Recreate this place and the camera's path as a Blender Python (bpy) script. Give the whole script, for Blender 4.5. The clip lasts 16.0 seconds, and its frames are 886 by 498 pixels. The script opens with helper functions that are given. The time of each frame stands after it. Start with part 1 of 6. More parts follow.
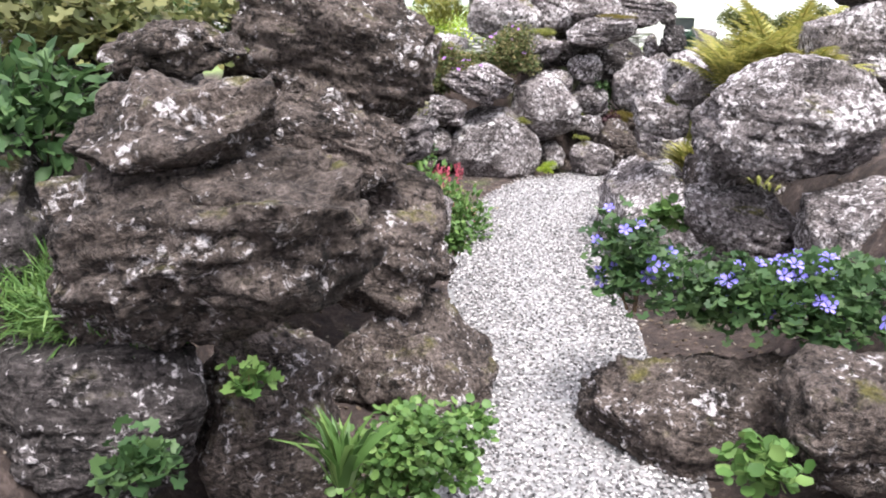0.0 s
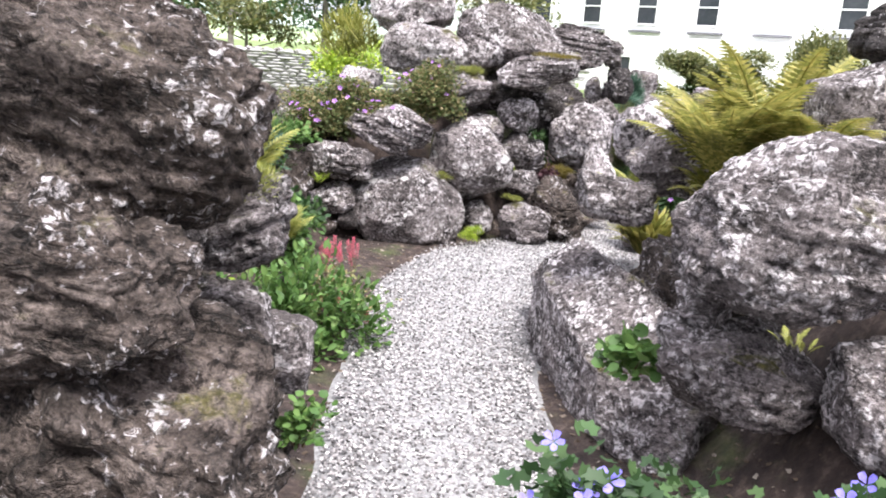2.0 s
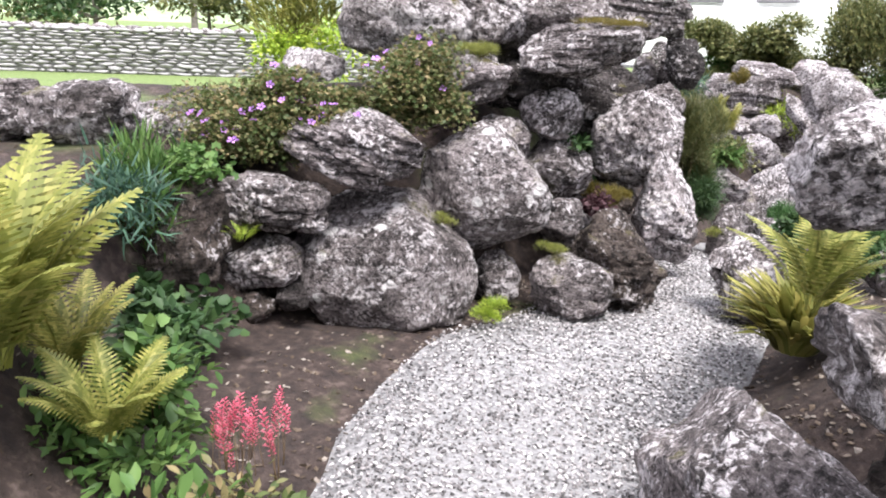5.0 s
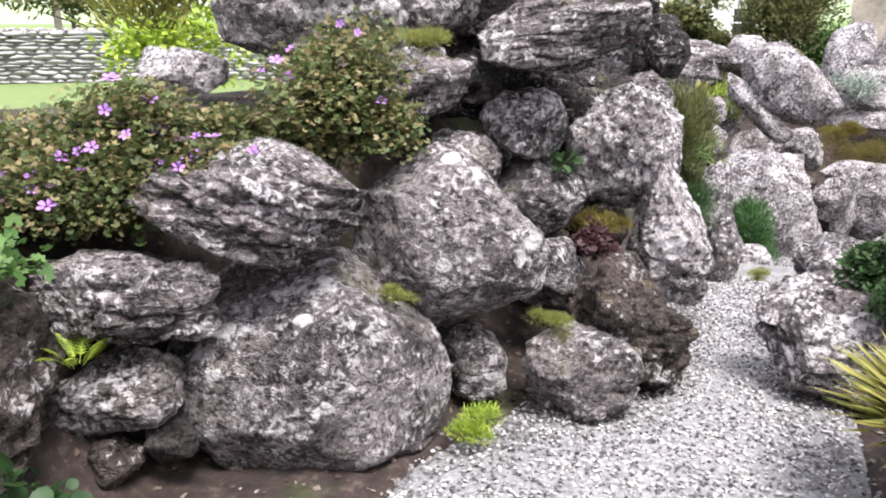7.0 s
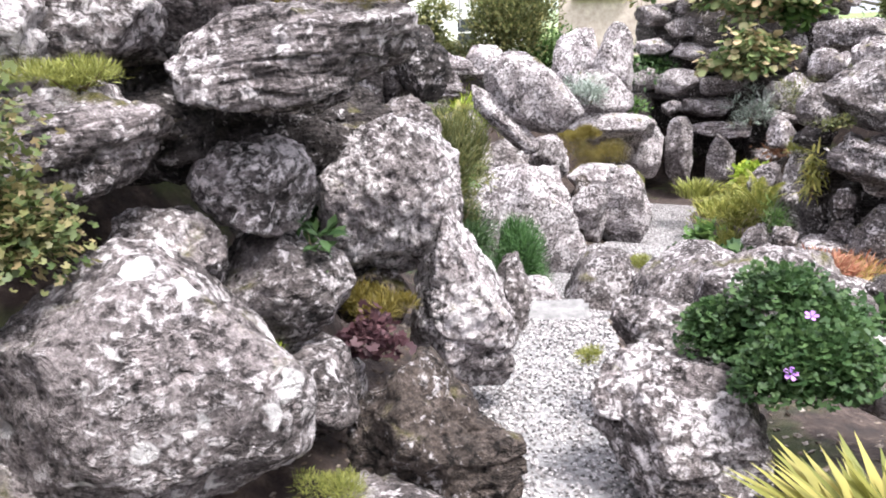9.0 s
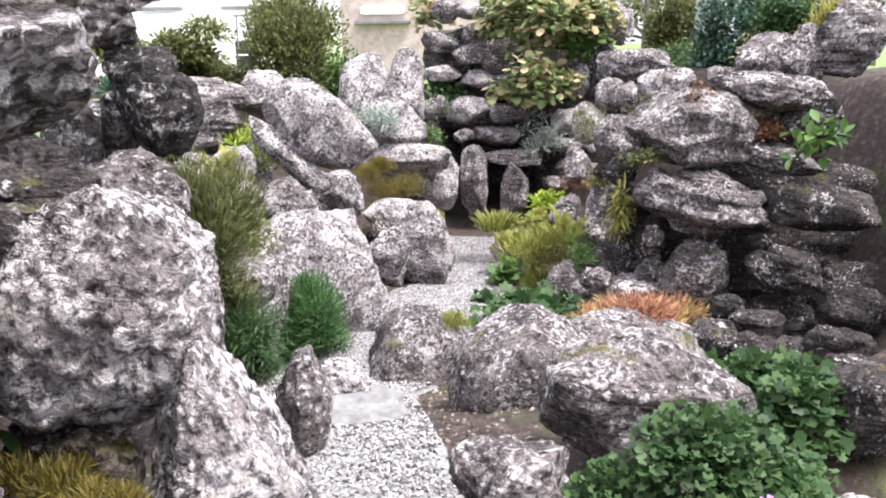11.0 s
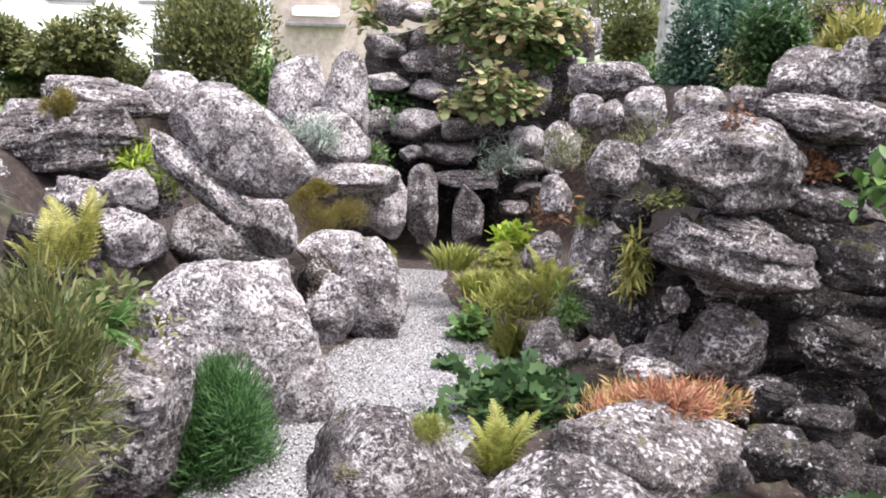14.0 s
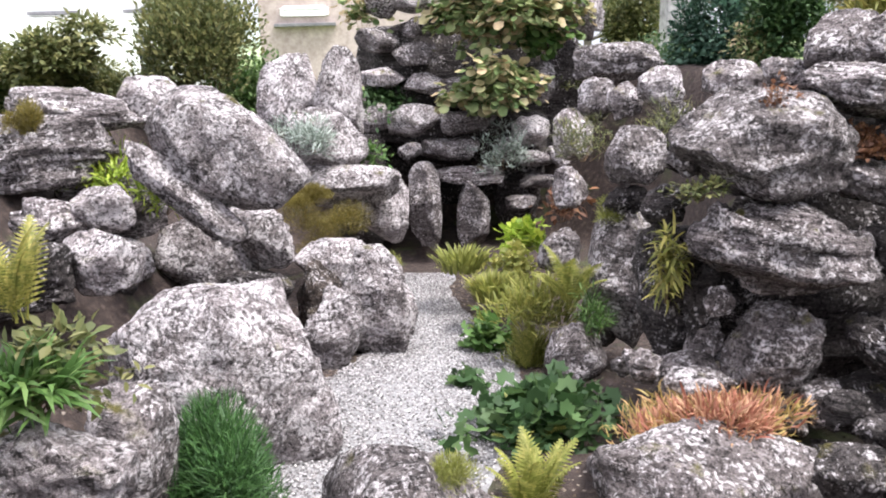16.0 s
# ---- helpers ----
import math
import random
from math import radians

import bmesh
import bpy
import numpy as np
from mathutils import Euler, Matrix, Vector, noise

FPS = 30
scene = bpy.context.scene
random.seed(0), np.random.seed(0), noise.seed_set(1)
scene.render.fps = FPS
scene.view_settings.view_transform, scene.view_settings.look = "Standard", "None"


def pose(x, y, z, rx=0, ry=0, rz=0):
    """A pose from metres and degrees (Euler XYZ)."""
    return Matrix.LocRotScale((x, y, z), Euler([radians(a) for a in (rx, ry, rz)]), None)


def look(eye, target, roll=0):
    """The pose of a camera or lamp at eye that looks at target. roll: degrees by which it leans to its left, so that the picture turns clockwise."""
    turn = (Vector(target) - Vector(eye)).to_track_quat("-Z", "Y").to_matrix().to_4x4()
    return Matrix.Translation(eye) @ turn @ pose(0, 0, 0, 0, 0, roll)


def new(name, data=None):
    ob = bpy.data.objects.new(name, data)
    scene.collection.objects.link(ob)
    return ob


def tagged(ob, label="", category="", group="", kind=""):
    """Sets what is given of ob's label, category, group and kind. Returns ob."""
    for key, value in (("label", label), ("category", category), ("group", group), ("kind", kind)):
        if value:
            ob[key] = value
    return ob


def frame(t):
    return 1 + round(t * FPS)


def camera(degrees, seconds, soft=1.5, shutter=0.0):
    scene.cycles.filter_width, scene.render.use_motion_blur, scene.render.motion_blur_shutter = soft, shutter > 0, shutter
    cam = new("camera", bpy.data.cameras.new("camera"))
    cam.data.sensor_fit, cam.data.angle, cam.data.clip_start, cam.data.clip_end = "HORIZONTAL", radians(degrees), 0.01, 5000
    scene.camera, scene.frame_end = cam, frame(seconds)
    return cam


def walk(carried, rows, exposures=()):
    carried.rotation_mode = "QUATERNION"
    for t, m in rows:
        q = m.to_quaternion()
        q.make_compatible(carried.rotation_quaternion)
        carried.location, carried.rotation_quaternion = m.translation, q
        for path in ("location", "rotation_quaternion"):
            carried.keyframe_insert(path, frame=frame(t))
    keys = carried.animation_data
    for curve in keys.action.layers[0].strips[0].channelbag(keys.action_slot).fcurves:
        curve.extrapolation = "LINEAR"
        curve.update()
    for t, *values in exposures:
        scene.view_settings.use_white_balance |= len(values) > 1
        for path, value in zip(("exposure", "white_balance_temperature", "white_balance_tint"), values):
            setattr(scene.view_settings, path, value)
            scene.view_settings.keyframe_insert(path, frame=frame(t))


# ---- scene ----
cam = camera(60.0, 16.0, soft=1.9)
PATH = [
    (0, (0.121, -0.062, 1.333), (0.075, 1.852, 0.753), 1.2),
    (0.5, (0.186, 0.241, 1.313), (0.194, 2.159, 0.747), 3.7),
    (1, (0.268, 0.513, 1.341), (0.239, 2.428, 0.763), 2.5),
    (1.5, (0.242, 0.807, 1.374), (0.347, 2.718, 0.795), 3.3),
    (2, (0.308, 1.154, 1.368), (0.432, 3.085, 0.861), 3.8),
    (2.5, (0.376, 1.527, 1.361), (0.441, 3.462, 0.86), 2.9),
    (3, (0.339, 1.813, 1.352), (0.485, 3.714, 0.749), 2.8),
    (3.5, (0.328, 2.121, 1.366), (0.533, 4.004, 0.726), 2.6),
    (4, (0.371, 2.5, 1.316), (0.555, 4.41, 0.755), 2.7),
    (4.2, (0.393, 2.625, 1.331), (0.561, 4.539, 0.775), 2.3),
    (6.3, (0.273, 4.009, 1.284), (0.426, 5.923, 0.724), 2.0),
    (6.5, (0.28, 4.095, 1.291), (0.516, 5.996, 0.715), 1.4),
    (6.8, (0.316, 4.182, 1.308), (0.659, 6.064, 0.725), 0.2),
    (7, (0.311, 4.316, 1.286), (0.712, 6.188, 0.707), -0.2),
    (7.5, (0.433, 4.563, 1.278), (0.887, 6.426, 0.71), -2.6),
    (8, (0.5, 4.786, 1.278), (1.094, 6.61, 0.711), -3.4),
    (8.5, (0.513, 4.976, 1.299), (1.334, 6.704, 0.716), -2.2),
    (9, (0.608, 5.115, 1.285), (1.595, 6.763, 0.729), -2.0),
    (9.5, (0.765, 5.247, 1.296), (1.842, 6.846, 0.767), -2.6),
    (10, (0.877, 5.44, 1.295), (2.096, 6.939, 0.78), -1.7),
    (10.2, (0.913, 5.517, 1.296), (2.19, 6.97, 0.786), -1.2),
    (12.3, (1.543, 6.193, 1.26), (3.021, 7.433, 0.73), -0.3),
    (12.5, (1.603, 6.276, 1.258), (3.087, 7.511, 0.734), 0.2),
    (13, (1.76, 6.38, 1.275), (3.195, 7.683, 0.78), -1.0),
    (13.5, (1.821, 6.488, 1.324), (3.214, 7.839, 0.839), -1.7),
    (14, (1.949, 6.796, 1.252), (3.483, 7.981, 0.761), 1.4),
    (14.5, (1.984, 6.916, 1.246), (3.529, 8.084, 0.747), 1.5),
    (15, (2.043, 6.953, 1.235), (3.576, 8.139, 0.742), 0.6),
    (15.5, (2.154, 7.017, 1.218), (3.685, 8.212, 0.74), -0.6),
    (16, (2.276, 7.101, 1.205), (3.804, 8.29, 0.702), -1.7),
]
EXPOSURES = [(0, 1.54), (2.0, 1.56), (3.0, 1.48), (7.5, 1.41), (8.5, 1.65), (10.0, 1.75), (12.3, 1.4), (14.0, 1.42), (16.0, 1.48)]
walk(cam, [(t, look(eye, target, roll)) for t, eye, target, roll in PATH], EXPOSURES)

# ---- light: a bright overcast day ----
world = bpy.data.worlds.new("overcast_sky")
scene.world = world
world.use_nodes = True
wn = world.node_tree
sky = wn.nodes.new("ShaderNodeTexSky")
sky.sky_type, sky.sun_disc = "NISHITA", False
sky.sun_elevation, sky.sun_rotation = radians(65), radians(200)
sky.air_density, sky.dust_density, sky.ozone_density = 1.0, 4.0, 1.0
# an overcast sky is about three times as bright overhead as at the horizon
place = wn.nodes.new("ShaderNodeTexCoord")
height_of = wn.nodes.new("ShaderNodeSeparateXYZ")
cloud = wn.nodes.new("ShaderNodeValToRGB")
cloud.color_ramp.elements[0].position, cloud.color_ramp.elements[0].color = 0.0, (0.36, 0.37, 0.4, 1)
cloud.color_ramp.elements[1].position, cloud.color_ramp.elements[1].color = 0.95, (1, 1.01, 1.08, 1)
lift = wn.nodes.new("ShaderNodeMixRGB")
lift.blend_type = "MULTIPLY"
lift.inputs[0].default_value = 1.0
lift.inputs[2].default_value = (12.7, 12.7, 13.4, 1)
soften = wn.nodes.new("ShaderNodeMixRGB")
soften.inputs[0].default_value = 0.85
wn.links.new(place.outputs["Generated"], height_of.inputs[0])
wn.links.new(height_of.outputs[2], cloud.inputs[0])
wn.links.new(cloud.outputs[0], lift.inputs[1])
wn.links.new(sky.outputs[0], soften.inputs[1])
wn.links.new(lift.outputs[0], soften.inputs[2])
wn.links.new(soften.outputs[0], wn.nodes["Background"].inputs[0])
wn.nodes["Background"].inputs[1].default_value = 0.096
sun_data = bpy.data.lights.new("sun", "SUN")
sun_data.energy, sun_data.angle, sun_data.color = 2.7, radians(20), (1.0, 0.985, 0.965)
sun = new("sun", sun_data)
sun.matrix_world = look((0, 0, 30), (-4.0, 11.0, 30 - 25))

# ---- noise ----
_rng = np.random.RandomState(7)
_perm = _rng.permutation(256)
_perm = np.concatenate([_perm, _perm, _perm])
_grad = _rng.normal(size=(256, 3))
_grad /= np.linalg.norm(_grad, axis=1)[:, None]


def perlin(p):
    """Gradient noise, about -0.7 to 0.7, at an (n, 3) array of places."""
    c = np.floor(p).astype(int)
    f = p - c
    u = f * f * f * (f * (f * 6 - 15) + 10)
    c &= 255
    out = 0
    for i in (0, 1):
        for j in (0, 1):
            for k in (0, 1):
                g = _grad[_perm[_perm[_perm[c[:, 0] + i] + c[:, 1] + j] + c[:, 2] + k] & 255]
                wgt = (u[:, 0] if i else 1 - u[:, 0]) * (u[:, 1] if j else 1 - u[:, 1]) * (u[:, 2] if k else 1 - u[:, 2])
                out = out + wgt * ((f - (i, j, k)) * g).sum(1)
    return out


def fbm(p, octaves=4, gain=0.5):
    total, a = 0, 1.0
    for o in range(octaves):
        total = total + a * perlin(p * 2.0 ** o + 17.3 * o)
        a *= gain
    return total


# ---- mesh helpers ----
def mesh_from(name, v, f, mat=None, smooth=True):
    """A mesh from an (n, 3) array of places and an (m, 3 or 4) array of corners."""
    me = bpy.data.meshes.new(name)
    v, f = np.asarray(v, np.float32), np.asarray(f, np.int32)
    k = f.shape[1]
    me.vertices.add(len(v)), me.loops.add(f.size), me.polygons.add(len(f))
    me.vertices.foreach_set("co", v.ravel())
    me.loops.foreach_set("vertex_index", f.ravel())
    me.polygons.foreach_set("loop_start", np.arange(0, f.size, k, dtype=np.int32))
    me.polygons.foreach_set("use_smooth", np.full(len(f), smooth))
    me.update(calc_edges=True)
    me.validate()
    if mat:
        me.materials.append(mat)
    return me


def thing(name, x, y, z, label, category, group="", rz=0.0, s=1.0):
    """An empty at the base of a thing, to which its parts are fixed."""
    ob = new(name)
    ob.empty_display_size = 0.1
    ob.matrix_world = pose(x, y, z, 0, 0, rz) @ Matrix.Scale(s, 4)
    return tagged(ob, label, category, group)


def piece(name, me, parent, m=None, label=""):
    ob = new(name, me)
    ob.parent = parent
    if m is not None:
        ob.matrix_basis = m
    return tagged(ob, label)


def spread(tv, tf, mats):
    """Joins copies of a template, one per 4 x 4 matrix."""
    mats = np.asarray(mats)
    n = len(mats)
    v = np.einsum("nij,vj->nvi", mats[:, :3, :3], tv) + mats[:, None, :3, 3]
    f = tf[None] + (np.arange(n) * len(tv))[:, None, None]
    return v.reshape(-1, 3), f.reshape(-1, tf.shape[1])


def frames(at, along, up, size):
    """4 x 4 matrices: y runs along, z up, at each place."""
    y = along / (np.linalg.norm(along, axis=1)[:, None] + 1e-9)
    x = np.cross(y, up)
    x /= np.linalg.norm(x, axis=1)[:, None] + 1e-9
    z = np.cross(x, y)
    m = np.zeros((len(at), 4, 4))
    m[:, :3, 0], m[:, :3, 1], m[:, :3, 2] = x * size[:, None], y * size[:, None], z * size[:, None]
    m[:, :3, 3], m[:, 3, 3] = at, 1
    return m


# ---- materials ----
def nodes_of(name):
    mat = bpy.data.materials.new(name)
    mat.use_nodes = True
    nt = mat.node_tree
    return mat, nt, nt.nodes["Principled BSDF"]


def add(nt, kind, **values):
    n = nt.nodes.new(kind)
    for key, v in values.items():
        n.inputs[key.replace("_", " ")].default_value = v
    return n


def ramp(nt, source, stops):
    r = nt.nodes.new("ShaderNodeValToRGB")
    while len(r.color_ramp.elements) < len(stops):
        r.color_ramp.elements.new(0.5)
    for e, (p, c) in zip(r.color_ramp.elements, stops):
        e.position, e.color = p, (*c, 1) if len(c) == 3 else c
    nt.links.new(source, r.inputs[0])
    return r.outputs[0]


def blend(nt, fac, a, b, mode="MIX"):
    m = nt.nodes.new("ShaderNodeMixRGB")
    m.blend_type = mode
    for i, v in ((0, fac), (1, a), (2, b)):
        if hasattr(v, "links"):
            nt.links.new(v, m.inputs[i])
        else:
            m.inputs[i].default_value = v if i == 0 else (*v, 1)
    return m.outputs[0]


def shifted(nt, factor=(1, 1, 1), turn=(0, 0, 0)):
    """Object coordinates in metres, moved by the object's own random number."""
    tc, info = nt.nodes.new("ShaderNodeTexCoord"), nt.nodes.new("ShaderNodeObjectInfo")
    mul = nt.nodes.new("ShaderNodeVectorMath")
    mul.operation = "MULTIPLY_ADD"
    comb = nt.nodes.new("ShaderNodeCombineXYZ")
    for i in range(3):
        nt.links.new(info.outputs["Random"], comb.inputs[i])
    mul.inputs[1].default_value = (37, 53, 71)
    nt.links.new(comb.outputs[0], mul.inputs[0])
    nt.links.new(tc.outputs["Object"], mul.inputs[2])
    mp = nt.nodes.new("ShaderNodeMapping")
    mp.inputs["Scale"].default_value = factor
    mp.inputs["Rotation"].default_value = turn
    nt.links.new(mul.outputs[0], mp.inputs[0])
    return mp.outputs[0], info.outputs["Random"]


def noise_at(nt, where, scale, detail=5.0, rough=0.55, distort=0.0):
    n = add(nt, "ShaderNodeTexNoise", Scale=scale, Detail=detail, Roughness=rough, Distortion=distort)
    nt.links.new(where, n.inputs["Vector"])
    return n.outputs["Fac"]


def rock_material(name, dark, mid, light, lichen=0.5, strata=0.0, moss=0.0, spots=0.0):
    """Weathered stone: tone in patches, bedding streaks, crusts of pale lichen in small flecks, crevice shade coloured
    into pits and clefts, spots and moss.
    """
    mat, nt, bsdf = nodes_of(name)
    co, rnd = shifted(nt)
    base = ramp(nt, noise_at(nt, co, 5.0, 6, 0.62), [(0.34, dark), (0.52, mid), (0.74, light)])
    if strata:
        cs, _ = shifted(nt, (3.0, 3.0, 30), (0.25, -0.2, 0))
        bands = noise_at(nt, cs, 1.7, 6, 0.68, 0.5)
        base = blend(nt, strata, base, ramp(nt, bands, [(0.38, dark), (0.48, mid), (0.6, light), (0.68, mid)]))
    grain = noise_at(nt, co, 75.0, 5, 0.75)
    base = blend(nt, 0.8, base, ramp(nt, grain, [(0.36, (0.35, 0.335, 0.335)), (0.5, (0.95, 0.92, 0.92)), (0.64, (1.7, 1.66, 1.67))]), "MULTIPLY")
    where = noise_at(nt, co, 6.0, 4, 0.6)
    fleck = noise_at(nt, co, 40.0, 5, 0.64, 0.6)
    patch = blend(nt, 0.4, fleck, where)
    cut = 0.555 - 0.1 * lichen
    mask = ramp(nt, patch, [(cut, (0, 0, 0)), (cut + 0.06, (1, 1, 1))])
    crust = ramp(nt, grain, [(0.3, (0.42, 0.405, 0.405)), (0.62, (0.82, 0.795, 0.8))])
    base = blend(nt, mask, base, crust)
    # small hollows multiplied towards black, crevice shade in the colour
    pit_shade = ramp(nt, noise_at(nt, co, 38.0, 5, 0.66, 0.4), [(0.38, (0.08, 0.072, 0.07)), (0.48, (1, 1, 1))])
    base = blend(nt, 0.85, base, pit_shade, "MULTIPLY")
    # cleft lines: relief for the bump, and crack shade painted along them
    cr, _ = shifted(nt, (1, 1, 1.6 + 2.0 * strata), (0.25, -0.2, 0))
    line = nt.nodes.new("ShaderNodeMath")
    line.operation = "SUBTRACT"
    line.inputs[1].default_value = 0.5
    nt.links.new(noise_at(nt, cr, 7.0, 6, 0.62, 0.15), line.inputs[0])
    gap = nt.nodes.new("ShaderNodeMath")
    gap.operation = "ABSOLUTE"
    nt.links.new(line.outputs[0], gap.inputs[0])
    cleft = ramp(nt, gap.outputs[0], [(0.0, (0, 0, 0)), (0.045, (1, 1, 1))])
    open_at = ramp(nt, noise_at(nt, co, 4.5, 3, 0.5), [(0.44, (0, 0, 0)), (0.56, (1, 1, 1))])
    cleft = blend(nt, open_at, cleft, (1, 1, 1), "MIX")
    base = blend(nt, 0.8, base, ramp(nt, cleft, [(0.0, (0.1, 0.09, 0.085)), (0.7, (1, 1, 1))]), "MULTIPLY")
    if spots:
        vo = add(nt, "ShaderNodeTexVoronoi", Scale=8.5, Randomness=1.0)
        warp = blend(nt, 0.06, co, noise_col(nt, co, 14.0), "ADD")
        nt.links.new(warp, vo.inputs["Vector"])
        dots = ramp(nt, vo.outputs["Distance"], [(0.25, (1, 1, 1)), (0.29, (0, 0, 0))])
        some = ramp(nt, noise_at(nt, co, 6.0, 3), [(0.47, (0, 0, 0)), (0.5, (1, 1, 1))])
        both = blend(nt, 1.0, dots, some, "MULTIPLY")
        base = blend(nt, both, base, (0.82, 0.82, 0.81))
    if moss:
        g = nt.nodes.new("ShaderNodeNewGeometry")
        sep = nt.nodes.new("ShaderNodeSeparateXYZ")
        nt.links.new(g.outputs["Normal"], sep.inputs[0])
        up = ramp(nt, sep.outputs[2], [(0.35, (0, 0, 0)), (0.85, (1, 1, 1))])
        mm = ramp(nt, noise_at(nt, co, 5.0, 6, 0.6), [(0.6 - 0.12 * moss, (0, 0, 0)), (0.68 - 0.1 * moss, (1, 1, 1))])
        both = blend(nt, 1.0, up, mm, "MULTIPLY")
        base = blend(nt, both, base, ramp(nt, grain, [(0.35, (0.05, 0.055, 0.015)), (0.65, (0.17, 0.15, 0.05))]))
    tone = ramp(nt, rnd, [(0.0, (0.84, 0.795, 0.8)), (1.0, (1.16, 1.1, 1.115))])
    base = blend(nt, 1.0, base, tone, "MULTIPLY")
    nt.links.new(base, bsdf.inputs["Base Color"])
    bsdf.inputs["Roughness"].default_value = 0.92
    bsdf.inputs["Specular IOR Level"].default_value = 0.25
    relief = blend(nt, 0.5, noise_at(nt, co, 24.0, 7, 0.7, 0.5), fleck)
    bump = add(nt, "ShaderNodeBump", Strength=1.0, Distance=0.07)
    nt.links.new(blend(nt, 0.45, relief, cleft, "MULTIPLY"), bump.inputs["Height"])
    nt.links.new(bump.outputs[0], bsdf.inputs["Normal"])
    return mat


def noise_col(nt, where, scale):
    n = add(nt, "ShaderNodeTexNoise", Scale=scale, Detail=3.0)
    nt.links.new(where, n.inputs["Vector"])
    return n.outputs["Color"]


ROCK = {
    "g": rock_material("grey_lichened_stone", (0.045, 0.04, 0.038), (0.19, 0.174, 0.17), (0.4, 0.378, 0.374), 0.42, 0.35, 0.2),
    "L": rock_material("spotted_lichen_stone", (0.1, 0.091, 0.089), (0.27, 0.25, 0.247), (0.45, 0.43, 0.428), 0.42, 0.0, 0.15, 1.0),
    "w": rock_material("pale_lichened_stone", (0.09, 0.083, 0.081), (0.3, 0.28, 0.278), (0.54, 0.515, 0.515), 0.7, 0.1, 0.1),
    # brown stone, its tones lowered to include the shade over the entrance
    "b": rock_material("brown_weathered_shaded_stone", (0.022, 0.018, 0.015), (0.1, 0.083, 0.071), (0.24, 0.21, 0.188), 0.0, 0.35, 0.3),
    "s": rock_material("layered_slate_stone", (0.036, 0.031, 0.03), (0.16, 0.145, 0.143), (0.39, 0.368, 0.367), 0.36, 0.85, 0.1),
    # gap-filler stone: tones set near black so the colour carries the shade
    "d": rock_material("dark_grey_shade_stone", (0.018, 0.016, 0.015), (0.06, 0.054, 0.052), (0.155, 0.144, 0.14), 0.02, 0.5, 0.15),
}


def leaf_material(name, c0, c1, c2, rough=0.5, through_light=0.35):
    """Foliage whose colour varies from leaf to leaf between three tones."""
    mat, nt, bsdf = nodes_of(name)
    g = nt.nodes.new("ShaderNodeNewGeometry")
    col = ramp(nt, g.outputs["Random Per Island"], [(0.0, c0), (0.5, c1), (1.0, c2)])
    co, _ = shifted(nt)
    col = blend(nt, 0.6, col, ramp(nt, noise_at(nt, co, 7.0, 3), [(0.3, (0.62, 0.62, 0.62)), (0.7, (1.3, 1.3, 1.3))]), "MULTIPLY")
    nt.links.new(col, bsdf.inputs["Base Color"])
    bsdf.inputs["Roughness"].default_value = rough
    bsdf.inputs["Specular IOR Level"].default_value = 0.3
    tr = nt.nodes.new("ShaderNodeBsdfTranslucent")
    nt.links.new(col, tr.inputs[0])
    mix = nt.nodes.new("ShaderNodeMixShader")
    mix.inputs[0].default_value = through_light
    nt.links.new(bsdf.outputs[0], mix.inputs[1]), nt.links.new(tr.outputs[0], mix.inputs[2])
    nt.links.new(mix.outputs[0], nt.nodes["Material Output"].inputs[0])
    return mat


def plain_material(name, a, b, scale, rough=0.85, bump=0.4, depth=0.01, detail=6.0):
    """Two tones laid by noise at a real size, with relief."""
    mat, nt, bsdf = nodes_of(name)
    co, rnd = shifted(nt)
    n = noise_at(nt, co, scale, detail, 0.65)
    col = ramp(nt, n, [(0.32, a), (0.68, b)])
    col = blend(nt, 0.5, col, ramp(nt, noise_at(nt, co, scale * 0.13, 3), [(0.3, (0.75, 0.75, 0.75)), (0.7, (1.2, 1.2, 1.2))]), "MULTIPLY")
    nt.links.new(col, bsdf.inputs["Base Color"])
    bsdf.inputs["Roughness"].default_value = rough
    bp = add(nt, "ShaderNodeBump", Strength=bump, Distance=depth)
    nt.links.new(n, bp.inputs["Height"]), nt.links.new(bp.outputs[0], bsdf.inputs["Normal"])
    return mat


GRAVEL_BED = plain_material("gravel_bed", (0.12, 0.115, 0.115), (0.32, 0.31, 0.315), 60, 0.9, 0.8, 0.01)
RENDER_WHITE = plain_material("white_painted_render", (0.8, 0.8, 0.79), (0.88, 0.88, 0.87), 6, 0.8, 0.1)
STEP_STONE = plain_material("pale_step_stone", (0.1, 0.095, 0.094), (0.24, 0.23, 0.228), 14, 0.9, 0.5)


def chip_material():
    mat, nt, bsdf = nodes_of("pale_gravel_chips")
    g = nt.nodes.new("ShaderNodeNewGeometry")
    col = ramp(nt, g.outputs["Random Per Island"], [(0.0, (0.04, 0.037, 0.038)), (0.3, (0.138, 0.125, 0.126)), (0.65, (0.3, 0.277, 0.278)), (1.0, (0.6, 0.566, 0.568))])
    nt.links.new(col, bsdf.inputs["Base Color"])
    bsdf.inputs["Roughness"].default_value = 0.85
    return mat


CHIPS = chip_material()

# ---- boulders ----
_ico = {}


def ico(level):
    if level not in _ico:
        bm = bmesh.new()
        bmesh.ops.create_icosphere(bm, subdivisions=level, radius=1.0)
        _ico[level] = (np.array([v.co for v in bm.verts]), np.array([[v.index for v in f.verts] for f in bm.faces]))
        bm.free()
    return _ico[level]


